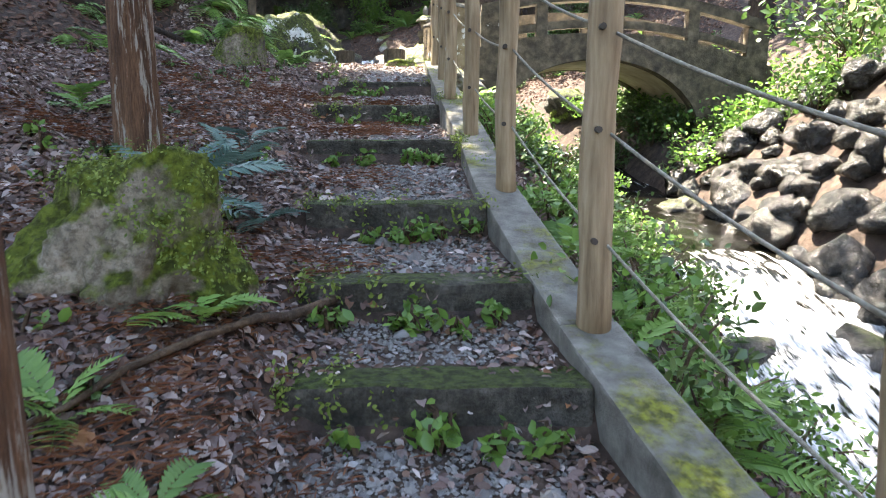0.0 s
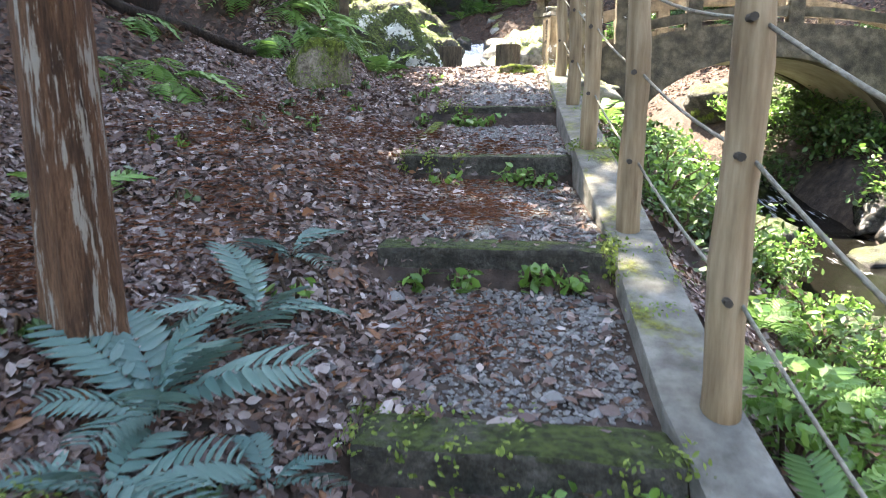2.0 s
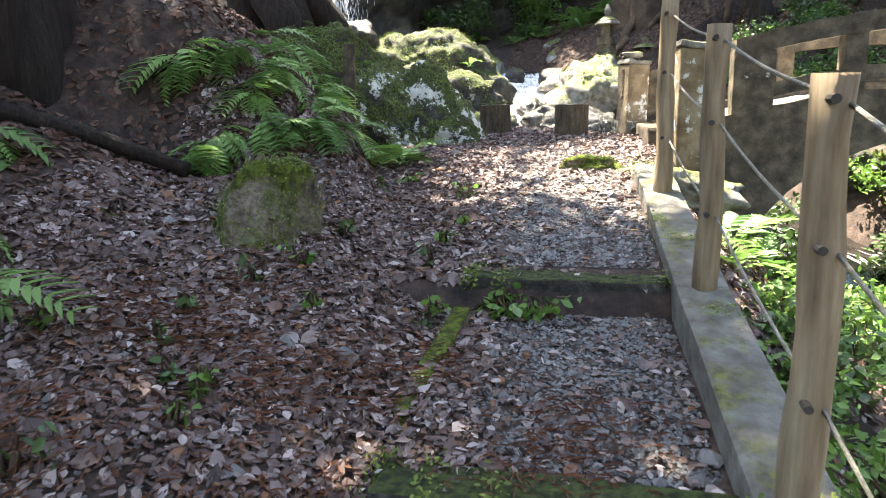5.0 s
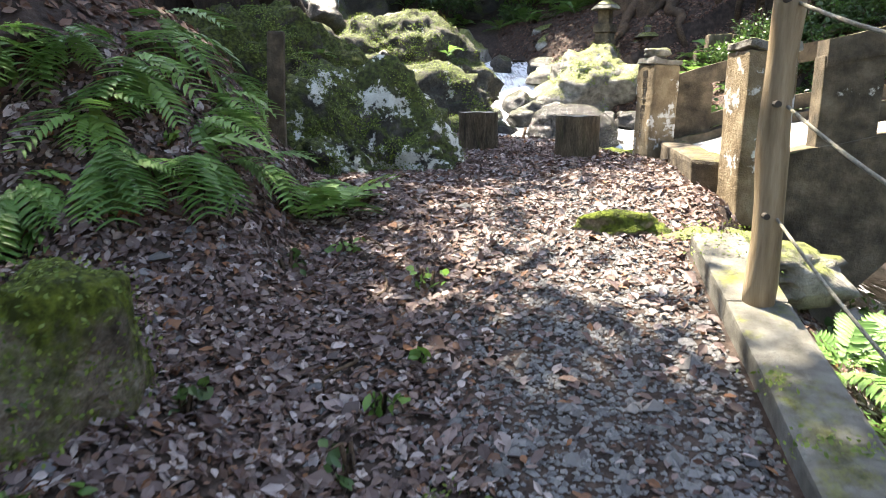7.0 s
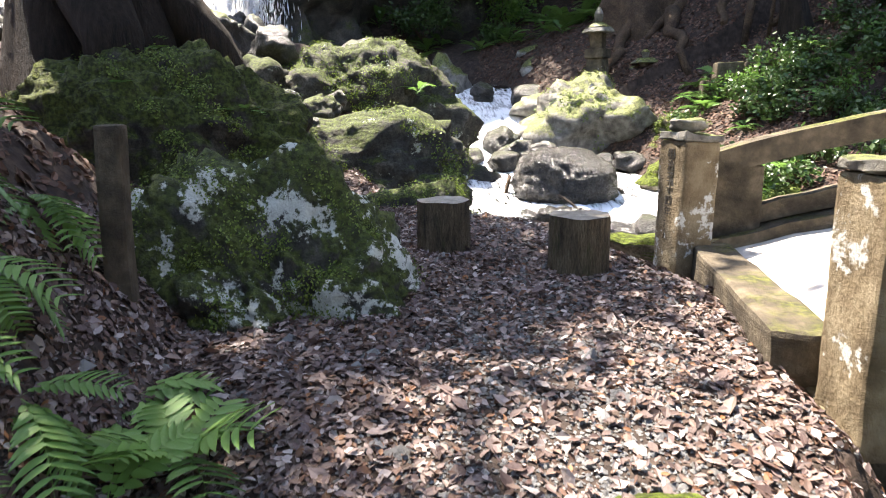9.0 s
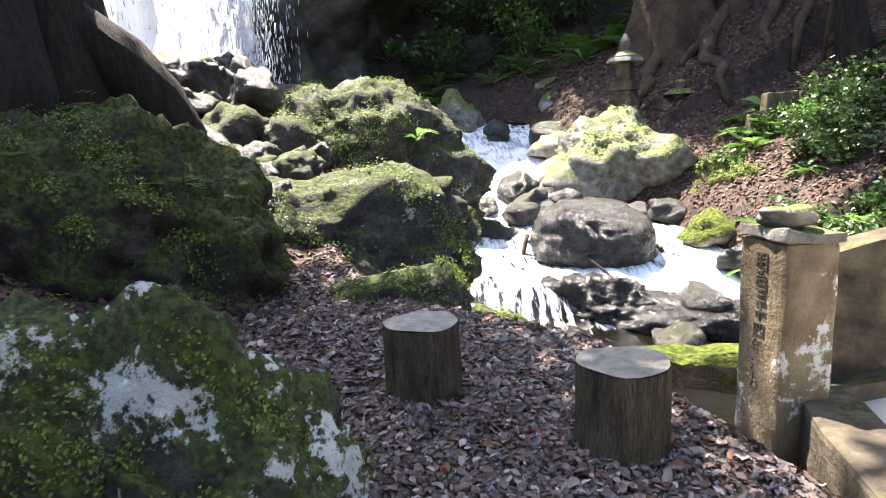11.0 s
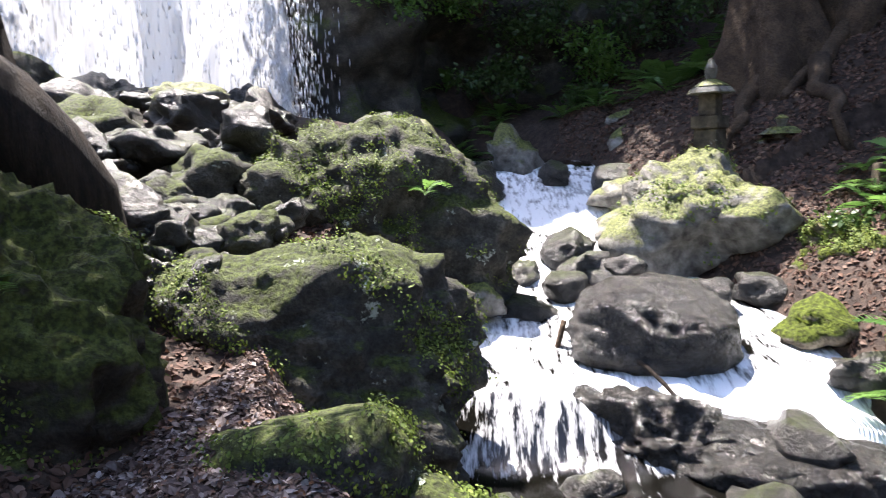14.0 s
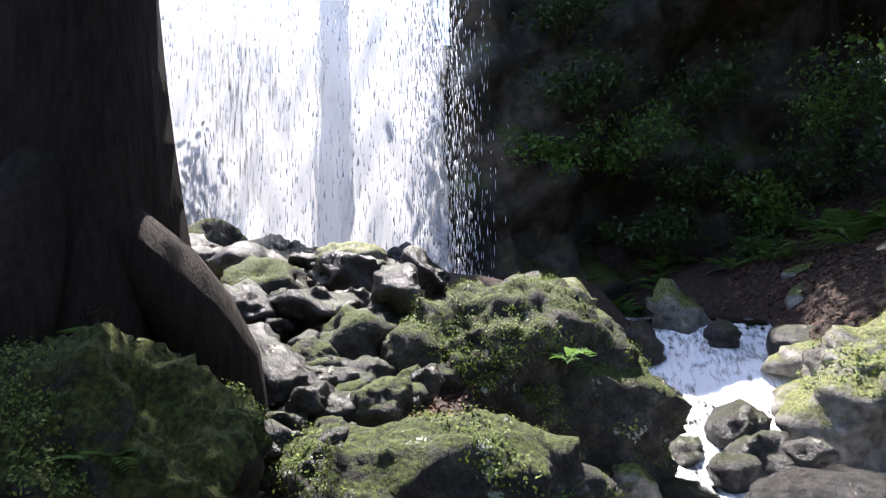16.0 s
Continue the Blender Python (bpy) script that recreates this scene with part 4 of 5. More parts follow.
def leaves_at(c, g, size, up=0.5, normal=None):
    n = len(c)
    nv = g.normal(0, 1, (n, 3)) + np.array([0, 0, 1.0]) * up * 2 if normal is None else normal + g.normal(0, 0.35, (n, 3))
    nv /= np.linalg.norm(nv, axis=1, keepdims=True)
    a = np.cross(nv, g.normal(0, 1, (n, 3)))
    a /= np.linalg.norm(a, axis=1, keepdims=True) + 1e-9
    b = np.cross(nv, a)
    s = size * g.uniform(0.6, 1.3, (n, 1))
    tip, end = c + a * s * 0.5, c - a * s * 0.5
    w = s * g.uniform(0.2, 0.34, (n, 1))
    curl = nv * s * g.uniform(0.02, 0.14, (n, 1))
    mid1, mid2 = c + b * w + curl + a * s * 0.06, c - b * w + curl + a * s * 0.06
    q1, q2 = c + b * w * 0.75 + curl - a * s * 0.28, c - b * w * 0.75 + curl - a * s * 0.28
    v = np.stack([end, q1, mid1, tip, mid2, q2], 1).reshape(-1, 3)
    i = np.arange(n)[:, None] * 6
    f = np.concatenate([i + [0, 1, 2, 3], i + [0, 3, 4, 5]], 0)
    return v, f


def tree(x, y, r, h, bark, lean, seed, label, crown=True, flare=1.8, spread=2.6, leaves=2600, crown_z=0.62, roots=5):
    z = ground_z(x, y)
    th = thing("tree", pose(x, y, z - 0.15), label, "tree", "trees of the ravine")
    n, sides = 22, 28
    vs, fs = [], []
    for k in range(n + 1):
        u = (k / n) ** 1.5
        zz = u * (h + 1.2) - 1.2
        foot = max(zz, 0)
        rr = r * (1 - 0.6 * u) * (1 + (flare - 1) * math.exp(-foot / (r * 1.6)))
        cx, cy = lean[0] * zz, lean[1] * zz
        for a in range(sides):
            w = 2 * math.pi * a / sides
            lobe = 1 + 0.22 * math.exp(-foot / (r * 2)) * math.sin(roots * w + seed) + 0.05 * noise.noise(Vector((math.cos(w) * 3, math.sin(w) * 3, zz * 0.5 + seed))) + 0.03 * math.sin(13 * w + zz)
            vs.append((cx + rr * lobe * math.cos(w), cy + rr * lobe * math.sin(w), zz))
    for k in range(n):
        for a in range(sides):
            b = (a + 1) % sides
            fs.append((k * sides + a, k * sides + b, (k + 1) * sides + b, (k + 1) * sides + a))
    mesh_part("trunk", mesh_of("trunk", vs, fs, bark), th)
    rr = random.Random(seed)
    if crown:
        cl = []
        for k in range(9):
            w, zz = rr.uniform(0, 6.3), h * rr.uniform(crown_z, 0.95)
            e = Vector((lean[0] * zz + math.cos(w) * spread * rr.uniform(0.5, 1), lean[1] * zz + math.sin(w) * spread * rr.uniform(0.5, 1), zz + rr.uniform(0.1, 0.8)))
            s = Vector((lean[0] * zz, lean[1] * zz, zz))
            tube_part("limb", [s, s.lerp(e, 0.5) + Vector((0, 0, 0.2)), e], [r * 0.22, r * 0.14, 0.02], bark, th, 6)
            cl += [tuple(s.lerp(e, q)) for q in (0.45, 0.7, 0.9, 1.05)]
        v, f = leaf_cloud(leaves, cl, 0.2, 0.5, seed, 0.5)
        mesh_part("crown", mesh_of("crown", v, f, leaf_dark), th)
    return th


tree(-1.62, 3.65, 0.125, 9, bark_cedar, (0.0, 0.01), 1, "red-barked cedar trunk with pale lichen beside the steps", flare=1.2, leaves=8000, spread=2.4)
tree(-0.64, 0.88, 0.07, 7, bark_cedar, (-0.01, 0.0), 2, "slender trunk close beside the footpath", flare=1.2, leaves=2600, spread=1.6)
old_tree = tree(-5.95, 15.1, 0.8, 11, bark_dark, (-0.06, 0.02), 3, "massive dark old tree with flaring roots above the rocks", flare=1.6, spread=2.4, leaves=8000, crown_z=0.55)
tree(0.5, 24.6, 0.55, 12, bark_root, (-0.1, 0.03), 4, "leaning red-barked tree with bare roots on the slope", flare=2.0, spread=3.0, leaves=9000, crown_z=0.5)
tree(1.9, 25.2, 0.5, 12, bark_root, (-0.02, 0.02), 5, "tall dark tree with bare roots on the slope", flare=2.0, spread=3.4, leaves=9000, crown_z=0.5)
tree(4.2, 24.6, 0.45, 12, bark_dark, (0.03, 0.0), 6, "dark tree on the slope of the ravine", flare=1.9, spread=3.4, leaves=9000, crown_z=0.5)
# Forest trees mostly out of view; sites and leaf counts set the shade.
SHADE_WOODS = [(-5.5, 2.5, 9000), (-4.7, 8.9, 9000), (-7.6, 6.8, 5000), (-8.4, 12.4, 6000), (-9.5, 12, 6000), (6.8, 4, 5000), (7.5, 9.5, 5000), (6.5, 14.5, 6000), (4.6, 19.5, 12000), (-4.5, -3, 8000), (2.8, -6, 5000),
         (-9, 4, 7000), (8.5, 22, 7000), (-5.6, 7.0, 11000), (4.2, 29, 9000), (-1.5, 29.5, 9000), (-5.2, 30.0, 8000), (-3.6, 1.0, 8000), (-8.5, 9.5, 7000), (7.5, 27, 7000), (1.0, 31.5, 8000), (-9.5, 28.5, 6000)]
# Lean and dense crown are added to shade the far bank.
tree(2.9, 21.9, 0.22, 12, bark_dark, (-0.13, 0.03), 40, "leaning dark-barked tree with its crown set to shade the far bank", spread=3.2, leaves=16000, crown_z=0.55)
# Added tree; its leaning crown shades the steps and kerb.
tree(-5.9, 8.1, 0.2, 13, bark_dark, (0.22, -0.03), 51, "leaning dark-barked tree added to shade the steps", spread=3.2, leaves=7000, crown_z=0.55)
for i, (x, y, n) in enumerate(SHADE_WOODS):
    tree(x, y, 0.2 + 0.05 * (i % 3), 11 + i % 3, bark_dark, (0.02 * ((i * 5) % 3 - 1), 0.01), 10 + i, "dark-barked forest tree on the ravine slope, sited for its shade", spread=3.3, leaves=n, crown_z=0.52)
# buttress roots run down from the old tree's trunk between the rocks
oz = old_tree.matrix_world.translation
for path, radii in ((((-5.75, 15.1, 5.2), (-5.42, 15.2, 4.8), (-5.15, 15.33, 4.45), (-4.96, 15.48, 4.1), (-4.85, 15.65, 3.75), (-4.85, 15.8, 3.2), (-4.9, 15.9, 2.6)), (0.06, 0.18, 0.28, 0.3, 0.28, 0.24, 0.2)),
                    (((-5.9, 14.9, 5.4), (-5.6, 14.5, 4.6), (-5.25, 14.3, 4.1), (-5.2, 14.2, 3.5)), (0.3, 0.34, 0.28, 0.24))):
    tube_part("buttress_root", [Vector(p) - oz for p in path], radii, bark_dark, old_tree, 16)
# bare roots over the slope
for i, (x, y) in enumerate([(0.2, 24.0), (0.9, 23.8), (1.6, 24.5), (2.3, 24.4), (3.4, 24.2), (4.0, 23.9), (2.8, 24.3)]):
    w = -1.9 + 0.5 * math.sin(i * 2.1)
    pts = []
    for k in range(7):
        px, py = x + math.cos(w) * k * 0.3 + 0.1 * math.sin(k * 2 + i), y + math.sin(w) * k * 0.3
        pts.append((px, py, ground_z(px, py) + 0.12 * (1 - k / 8) + 0.06 * math.sin(k * 1.7 + i)))
    rt = tube_part("tree_root", pts, [0.17 - 0.018 * k for k in range(7)], bark_root, None, 8)
    tagged(rt, "bare winding tree root on the leaf-strewn slope", "root", "roots on the slope")


# ---- ferns ----
def frond_mesh(name, mat, pairs=15, width=0.26, droop=0.5, teeth=True):
    vs, fs = [], []

    def spine(u):
        return Vector((0, u * (1 - 0.12 * u), 0.42 * u - droop * u * u))

    for k in range(12):
        a, b = spine(k / 12), spine((k + 1) / 12)
        w = 0.007 * (1 - k / 13)
        i = len(vs)
        vs += [tuple(a + Vector((-w, 0, 0))), tuple(a + Vector((w, 0, 0))), tuple(b + Vector((w, 0, 0))), tuple(b + Vector((-w, 0, 0)))]
        fs.append((i, i + 1, i + 2, i + 3))
    for k in range(pairs):
        u = 0.12 + 0.87 * k / pairs
        ln = width * math.sin(math.pi * (0.14 + 0.84 * (1 - u) ** 0.8)) * (1.0 if u > 0.2 else 0.8)
        p = spine(u)
        for sd in (-1, 1):
            d = Vector((sd, 0.42, 0)).normalized()
            across = Vector((-d.y, d.x, 0)) * (0.43 if teeth else 0.47) / pairs * min(1.0, 0.45 + 1.1 * (1 - u))
            m = 5
            i = len(vs)
            for q in range(m + 1):
                v = q / m
                wq = (0.45, 1.0, 0.98, 0.85, 0.55, 0.04)[q]
                c = p + d * ln * v + Vector((0, 0.16 * ln * v * v, -0.22 * ln * v * v + 0.012 * math.sin(k * 3.3 + sd)))
                vs += [tuple(c + across * wq + Vector((0, 0, 0.01))), tuple(c), tuple(c - across * wq + Vector((0, 0, 0.01)))]
            for q in range(m):
                a = i + q * 3
                fs += [(a, a + 1, a + 4, a + 3), (a + 1, a + 2, a + 5, a + 4)]
    return mesh_of(name, vs, fs, mat)


FRONDS = {"green": [frond_mesh("frond", fern_mat, 13, 0.24, 0.6), frond_mesh("frond", fern_mat, 12, 0.27, 0.75)],
          "blue": [frond_mesh("frond", fern_blue, 15, 0.24, 0.45), frond_mesh("frond", fern_blue, 13, 0.28, 0.65)],
          "sword": [frond_mesh("frond", fern_mat, 9, 0.3, 0.42, False), frond_mesh("frond", fern_mat, 8, 0.33, 0.6, False)],
          "brown": [frond_mesh("frond", fern_brown, 13, 0.24, 0.7)]}
fern_rand = random.Random(5)


def fern(x, y, size, kind="green", fronds=8, z=None, face=None, spread=360, dead=0):
    z = ground_z(x, y) if z is None else z
    words = {"green": "arching bright green fern growing from the bank", "blue": "blue-green fern beside the steps", "sword": "low fern with broad glossy leaflets on the leaf litter"}
    th = thing("fern", pose(x, y, z - 0.02), words[kind], "fern", "ferns of the bank")
    f0 = fern_rand.uniform(0, 360) if face is None else face
    for k in range(fronds):
        me = fern_rand.choice(FRONDS["brown" if k < dead else kind])
        ob = mesh_part("frond", me, th)
        s = size * fern_rand.uniform(0.7, 1.15)
        ob.matrix_local = pose(0, 0, 0.01 * k, fern_rand.uniform(5, 48) if face is None else fern_rand.uniform(-55, 12), fern_rand.uniform(-15, 15), f0 + spread * (k / fronds - 0.5) + fern_rand.uniform(-12, 12)) @ Matrix.Diagonal((s, s, s, 1))
    return th


for a in [(-1.3, 3.5, 0.5, "blue", 9), (-1.25, 4.1, 0.4, "blue", 8), (-1.25, 3.15, 0.36, "blue", 6), (-1.3, 4.6, 0.3, "blue", 6), (-0.9, 3.35, 0.26, "blue", 5),
          (-2.95, 6.5, 0.75, "green", 9), (-3.3, 6.9, 0.6, "green", 8), (-2.6, 9.3, 0.6, "green", 9), (-2.85, 9.0, 0.6, "green", 10), (-3.1, 8.8, 0.6, "green", 8), (-2.95, 9.4, 0.55, "green", 9),
          (-2.75, 9.6, 0.5, "green", 7), (-2.6, 10.0, 0.55, "green", 7), (-3.1, 9.6, 0.65, "green", 9), (-3.3, 10.2, 0.8, "green", 9), (-2.75, 9.0, 0.42, "green", 9), (-3.0, 9.15, 0.5, "green", 9), (-3.3, 9.4, 0.55, "green", 9), (-2.55, 9.55, 0.4, "green", 8), (-3.35, 6.2, 0.5, "green", 9), (-3.6, 9.2, 0.8, "green", 9), (-2.95, 10.2, 0.6, "green", 8), (-2.8, 9.8, 0.55, "green", 8),
          (-2.2, 10.2, 0.4, "sword", 8), (-2.55, 10.5, 0.42, "sword", 8), (-2.3, 9.95, 0.36, "sword", 6), (-3.2, 8.7, 0.6, "green", 8), (-3.9, 7.6, 0.7, "green", 8),
          (-3.7, 5.2, 0.6, "green", 7), (-2.9, 3.4, 0.5, "green", 7), (-2.4, 4.6, 0.42, "green", 7), (-3.3, 10.9, 0.6, "green", 8), (-3.7, 10.8, 0.7, "green", 8),
          (-0.85, 2.3, 0.28, "green", 7), (-1.05, 1.75, 0.3, "green", 7), (-0.7, 1.5, 0.24, "green", 6), (-1.7, 2.1, 0.35, "green", 7), (-1.35, 1.4, 0.3, "green", 6)]:
    bank = a[3] != "sword" and a[1] > 8 or a[1] > 5 and a[0] < -2.4
    fern(a[0], a[1], a[2] * (0.72 if bank else 1), a[3], a[4] + (3 if bank else 0), face=-140 if bank else None, spread=190 if bank else 360, dead=1 if a[1] > 9.5 and a[3] == "green" and a[2] > 0.58 else 0)
for i in range(42):
    x, y = 0.8 + 4.4 * fern_rand.random(), 17.4 + 4.4 * fern_rand.random()
    if dist_stream(np.array(x), np.array(y))[0] > 1.7:
        fern(x, y, fern_rand.uniform(0.3, 0.5), "green", 7)
for i in range(40):
    x, y = -4.5 - 4 * fern_rand.random() if i % 2 else -3.8 + 4 * fern_rand.random(), 26.3 + 2.0 * fern_rand.random()
    fern(x, y, fern_rand.uniform(0.5, 0.9), "green", 7)
for i in range(26):
    y = 2.2 + 7.5 * fern_rand.random()
    fern(0.75 - 0.07 * y + 0.9 * fern_rand.random(), y, fern_rand.uniform(0.28, 0.5), "green", 6)
for x, y, z, s in [(-3.95, 14.25, 3.35, 0.3), (-4.2, 14.0, 3.15, 0.26), (-4.9, 14.0, 3.5, 0.4), (-5.3, 14.6, 3.9, 0.45), (-5.6, 14.2, 3.7, 0.4), (-3.2, 18.2, 3.6, 0.3)]:
    fern(x, y, s, "green", 7, z=z)


# ---- small leafy plants ----
def shrub(x, y, z, r, n, size, mat, label, seed, clumps=9, name="shrub", squash=0.7):
    th = thing(name, pose(x, y, z), label, "shrub", "shrubs of the ravine")
    g = random.Random(seed)
    cl = []
    for k in range(clumps):
        e = Vector((g.uniform(-r, r), g.uniform(-r, r), g.uniform(0.1, 1.0) * r * 1.3))
        tube_part("stem", [(0, 0, -0.1), tuple(e * 0.5 + Vector((0, 0, 0.06))), tuple(e)], [0.012, 0.008, 0.004], bark_root, th, 5)
        cl += [tuple(e), tuple(e * 0.7)]
    v, f = leaf_cloud(n, cl, size, r * 0.25, seed, squash)
    mesh_part("foliage", mesh_of("foliage", v, f, mat), th)
    return th


sh = random.Random(11)
for i in range(70):
    y = 2.2 + 7.4 * sh.random()
    x = 0.62 - 0.09 * y + 0.4 + 1.75 * sh.random()
    shrub(x, y, ground_z(x, y), sh.uniform(0.2, 0.36), 260, 0.055, leaf_bright if i % 3 else leaf_dark, "low leafy plant with fresh green leaves beyond the railing", 300 + i, 7, "bank_plant")
# Every other bush gets the paled leaf colour for its sunlight.
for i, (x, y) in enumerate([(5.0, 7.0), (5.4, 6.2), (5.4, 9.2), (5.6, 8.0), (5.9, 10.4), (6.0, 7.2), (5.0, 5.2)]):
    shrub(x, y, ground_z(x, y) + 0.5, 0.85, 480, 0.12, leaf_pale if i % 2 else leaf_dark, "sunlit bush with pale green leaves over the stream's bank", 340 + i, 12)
for i, (x, y, zz, r) in enumerate([(-5.4, 27.3, 7.2, 0.9), (-4.6, 28.2, 6.6, 0.8), (-6.3, 26.9, 8.6, 0.9), (-3.2, 28.6, 5.6, 0.9), (-2.2, 28.9, 6.4, 1.0), (-4.0, 28.6, 8.6, 1.0), (-1.0, 28.0, 7.6, 1.1),
                                   (0.4, 26.6, 7.2, 1.0), (-0.5, 26.8, 6.6, 0.9), (-7.0, 26.0, 7.0, 0.7), (-6.6, 26.4, 10.2, 0.9), (-14.6, 21.5, 10.0, 1.0), (-15.6, 20.3, 8.6, 0.9), (-5.2, 27.6, 5.2, 0.7), (-2.9, 27.9, 4.8, 0.6)]):
    shrub(x, y, zz, r, 1300, 0.12, leaf_bright if i % 3 == 0 else leaf_dark, "evergreen bush hanging on the shaded rock face", 360 + i, 12)
for i in range(24):
    x, y = 1.2 + 3.4 * sh.random(), 17.4 + 4.2 * sh.random()
    if dist_stream(np.array(x), np.array(y))[0] > 1.6:
        shrub(x, y, ground_z(x, y), 0.34, 380, 0.08, leaf_dark, "leafy evergreen seedling on the far bank", 390 + i, 8)
for i in range(30):
    x, y = 0.7 + 3.4 * sh.random(), 18.0 + 2.6 * sh.random()
    if dist_stream(np.array(x), np.array(y))[0] > 1.75:
        shrub(x, y, ground_z(x, y), 0.22 + 0.1 * sh.random(), 260, 0.07, leaf_dark if i % 4 else leaf_bright, "low leafy plant on the shaded far bank", 640 + i, 6, "bank_plant")
for i, (x, y) in enumerate([(3.0, 13.1), (3.2, 13.7), (3.1, 12.2), (3.5, 13.0), (3.4, 14.5), (3.0, 14.1), (3.8, 12.4), (1.0, 13.6), (1.6, 14.4), (1.1, 12.2), (2.9, 12.6), (3.4, 13.8), (1.0, 10.4), (1.3, 9.6), (3.9, 11.6)]):
    shrub(x, y, ground_z(x, y), 0.4, 420, 0.08, leaf_bright if i % 2 else leaf_dark, "leafy green plant on the stream bank under the bridge", 540 + i, 8, "bank_plant")
for i in range(34):
    x, y = 3.3 + 2.4 * sh.random(), 8.6 + 7.4 * sh.random()
    if dist_stream(np.array(x), np.array(y))[0] > 1.0:
        shrub(x, y, ground_z(x, y), 0.45, 420, 0.08, leaf_dark if i % 3 else leaf_bright, "leafy green plant on the far stream bank", 570 + i, 8, "bank_plant")
# seedlings at the foot of the steps
for i in range(34):
    k = i % 6
    y, z = STEPS[k]
    x1 = float(np.interp(y, [q[0] for q in KERB], [q[1] for q in KERB]))
    x = LEFT_X[k] + 0.05 + (x1 - LEFT_X[k] - 0.1) * sh.random()
    yy = y - 0.05 - 0.05 * sh.random()
    shrub(x, yy, ground_z(x, yy - 0.05), 0.06 + 0.05 * sh.random(), 30, 0.064, leaf_bright, "small bright green seedling at the foot of a step", 420 + i, 4, "seedling")
for i in range(46):
    y = 1.2 + 8.5 * sh.random()
    x = -0.75 - 0.06 * y - 1.9 * sh.random()
    shrub(x, y, ground_z(x, y), 0.05 + 0.04 * sh.random(), 16, 0.055, leaf_bright if i % 2 else leaf_dark, "small green seedling in the leaf litter", 470 + i, 3, "seedling")


# ---- moss tufts and creepers on the big boulders ----
def creeper(ob, n, size, seed, low=-0.2, keep=0.0):
    g = np.random.default_rng(seed)
    me = ob.data
    m = np.array(ob.matrix_basis)
    co = np.zeros(len(me.vertices) * 3)
    me.vertices.foreach_get("co", co)
    no = np.zeros(len(me.vertices) * 3)
    me.vertices.foreach_get("normal", no)
    co, no = co.reshape(-1, 3) @ m[:3, :3].T + m[:3, 3], no.reshape(-1, 3) @ np.linalg.inv(m[:3, :3])
    no /= np.linalg.norm(no, axis=1, keepdims=True)
    patch = soft_noise(co[:, 0] + co[:, 2], co[:, 1] + seed, 4.0) + 0.5 * soft_noise(co[:, 0], co[:, 1] + co[:, 2], 11)
    ok = np.where((no[:, 2] > low) & (patch > keep))[0]
    if len(ok) < 12:
        return
    pick = g.choice(ok, n)
    c = co[pick] + g.normal(0, 0.025, (n, 3)) + no[pick] * 0.012
    v, f = leaves_at(c, g, size, normal=no[pick])
    cr = new("moss_tufts", mesh_of("moss_tufts", v, f, moss_leaf))
    return tagged(cr, "tufts of moss and tiny creepers growing on the rocks", "moss", kind="stuff")


for nm, ob in list(ROCKS.items()):
    if nm.startswith("boulder") and ob.data.materials[0] in (rock_mossy, rock_green, rock_lichen, rock_overgrown):
        s = ob.matrix_world.to_scale()
        near = ob.matrix_world.translation.y < 13
        creeper(ob, int((9000 if near else 4500) * s.x * (s.y + s.z)), 0.017 if near else 0.027, len(nm) * 7 + int(s.x * 100), keep=-0.15 if near else 0.12)
    elif ob.data.materials[0] == rock_pale and ob.matrix_world.to_scale().x > 1:
        creeper(ob, 1800, 0.04, 5, 0.1, 0.2)


for ob in [o for o in scene.collection.objects if o.name.split(".")[0] in ("step", "kerb_beam", "edge_stone")]:
    is_step = ob.name.startswith("step")
    creeper(ob, 900 if is_step else 260, 0.024 if is_step else 0.018, len(ob.name) + 3, -0.4 if is_step else 0.5, 0.0 if is_step else 0.35)


# ---- fallen leaves and gravel ----
def ground_normal(x, y):
    e = 0.04
    dzx, dzy = (land(x + e, y) - land(x - e, y)) / (2 * e), (land(x, y + e) - land(x, y - e)) / (2 * e)
    nv = np.stack([-dzx, -dzy, np.ones_like(dzx)], -1)
    return nv / np.linalg.norm(nv, axis=-1, keepdims=True)


def grav_share(x, y):
    c = np.interp(y, [0, 2.5, 5, 8, 10, 12.5, 15], [-0.1, -0.05, -0.3, -0.5, -0.8, -0.9, -1.5])
    w = np.interp(y, [0, 5, 8, 10, 15], [0.45, 0.4, 0.5, 0.55, 0.9])
    return np.exp(-((x - c) / (w * 1.15)) ** 4) * np.interp(y, [9, 10.5, 12], [1, 0.72, 0.5])


def litter(name, n, x0, x1, y0, y1, size, seed, mat=litter_mat, label="brown and purplish fallen leaves strewn over the ground"):
    g = np.random.default_rng(seed)
    x, y = g.uniform(x0, x1, n), g.uniform(y0, y1, n)
    d, zs, ws, side = dist_stream(x, y)
    keep = (d > ws / 2 + 0.1) & (g.uniform(0, 1, n) > 0.85 * grav_share(x, y)) & (g.uniform(0, 1, n) < 0.7 + 0.5 * soft_noise(x, y, 1.7) + 0.25)
    kx = np.interp(y, [k[0] for k in KERB], [k[1] for k in KERB])
    keep &= ~((x > kx - 0.03) & (x < kx + 0.27) & (y < 9.9))
    x, y = x[keep], y[keep]
    c = np.stack([x, y, land(x, y) + g.uniform(0.004, 0.022, len(x))], -1)
    v, f = leaves_at(c, g, size, normal=ground_normal(x, y))
    return tagged(new(name, mesh_of(name, v, f, mat, False)), label, "fallen leaves", kind="stuff")


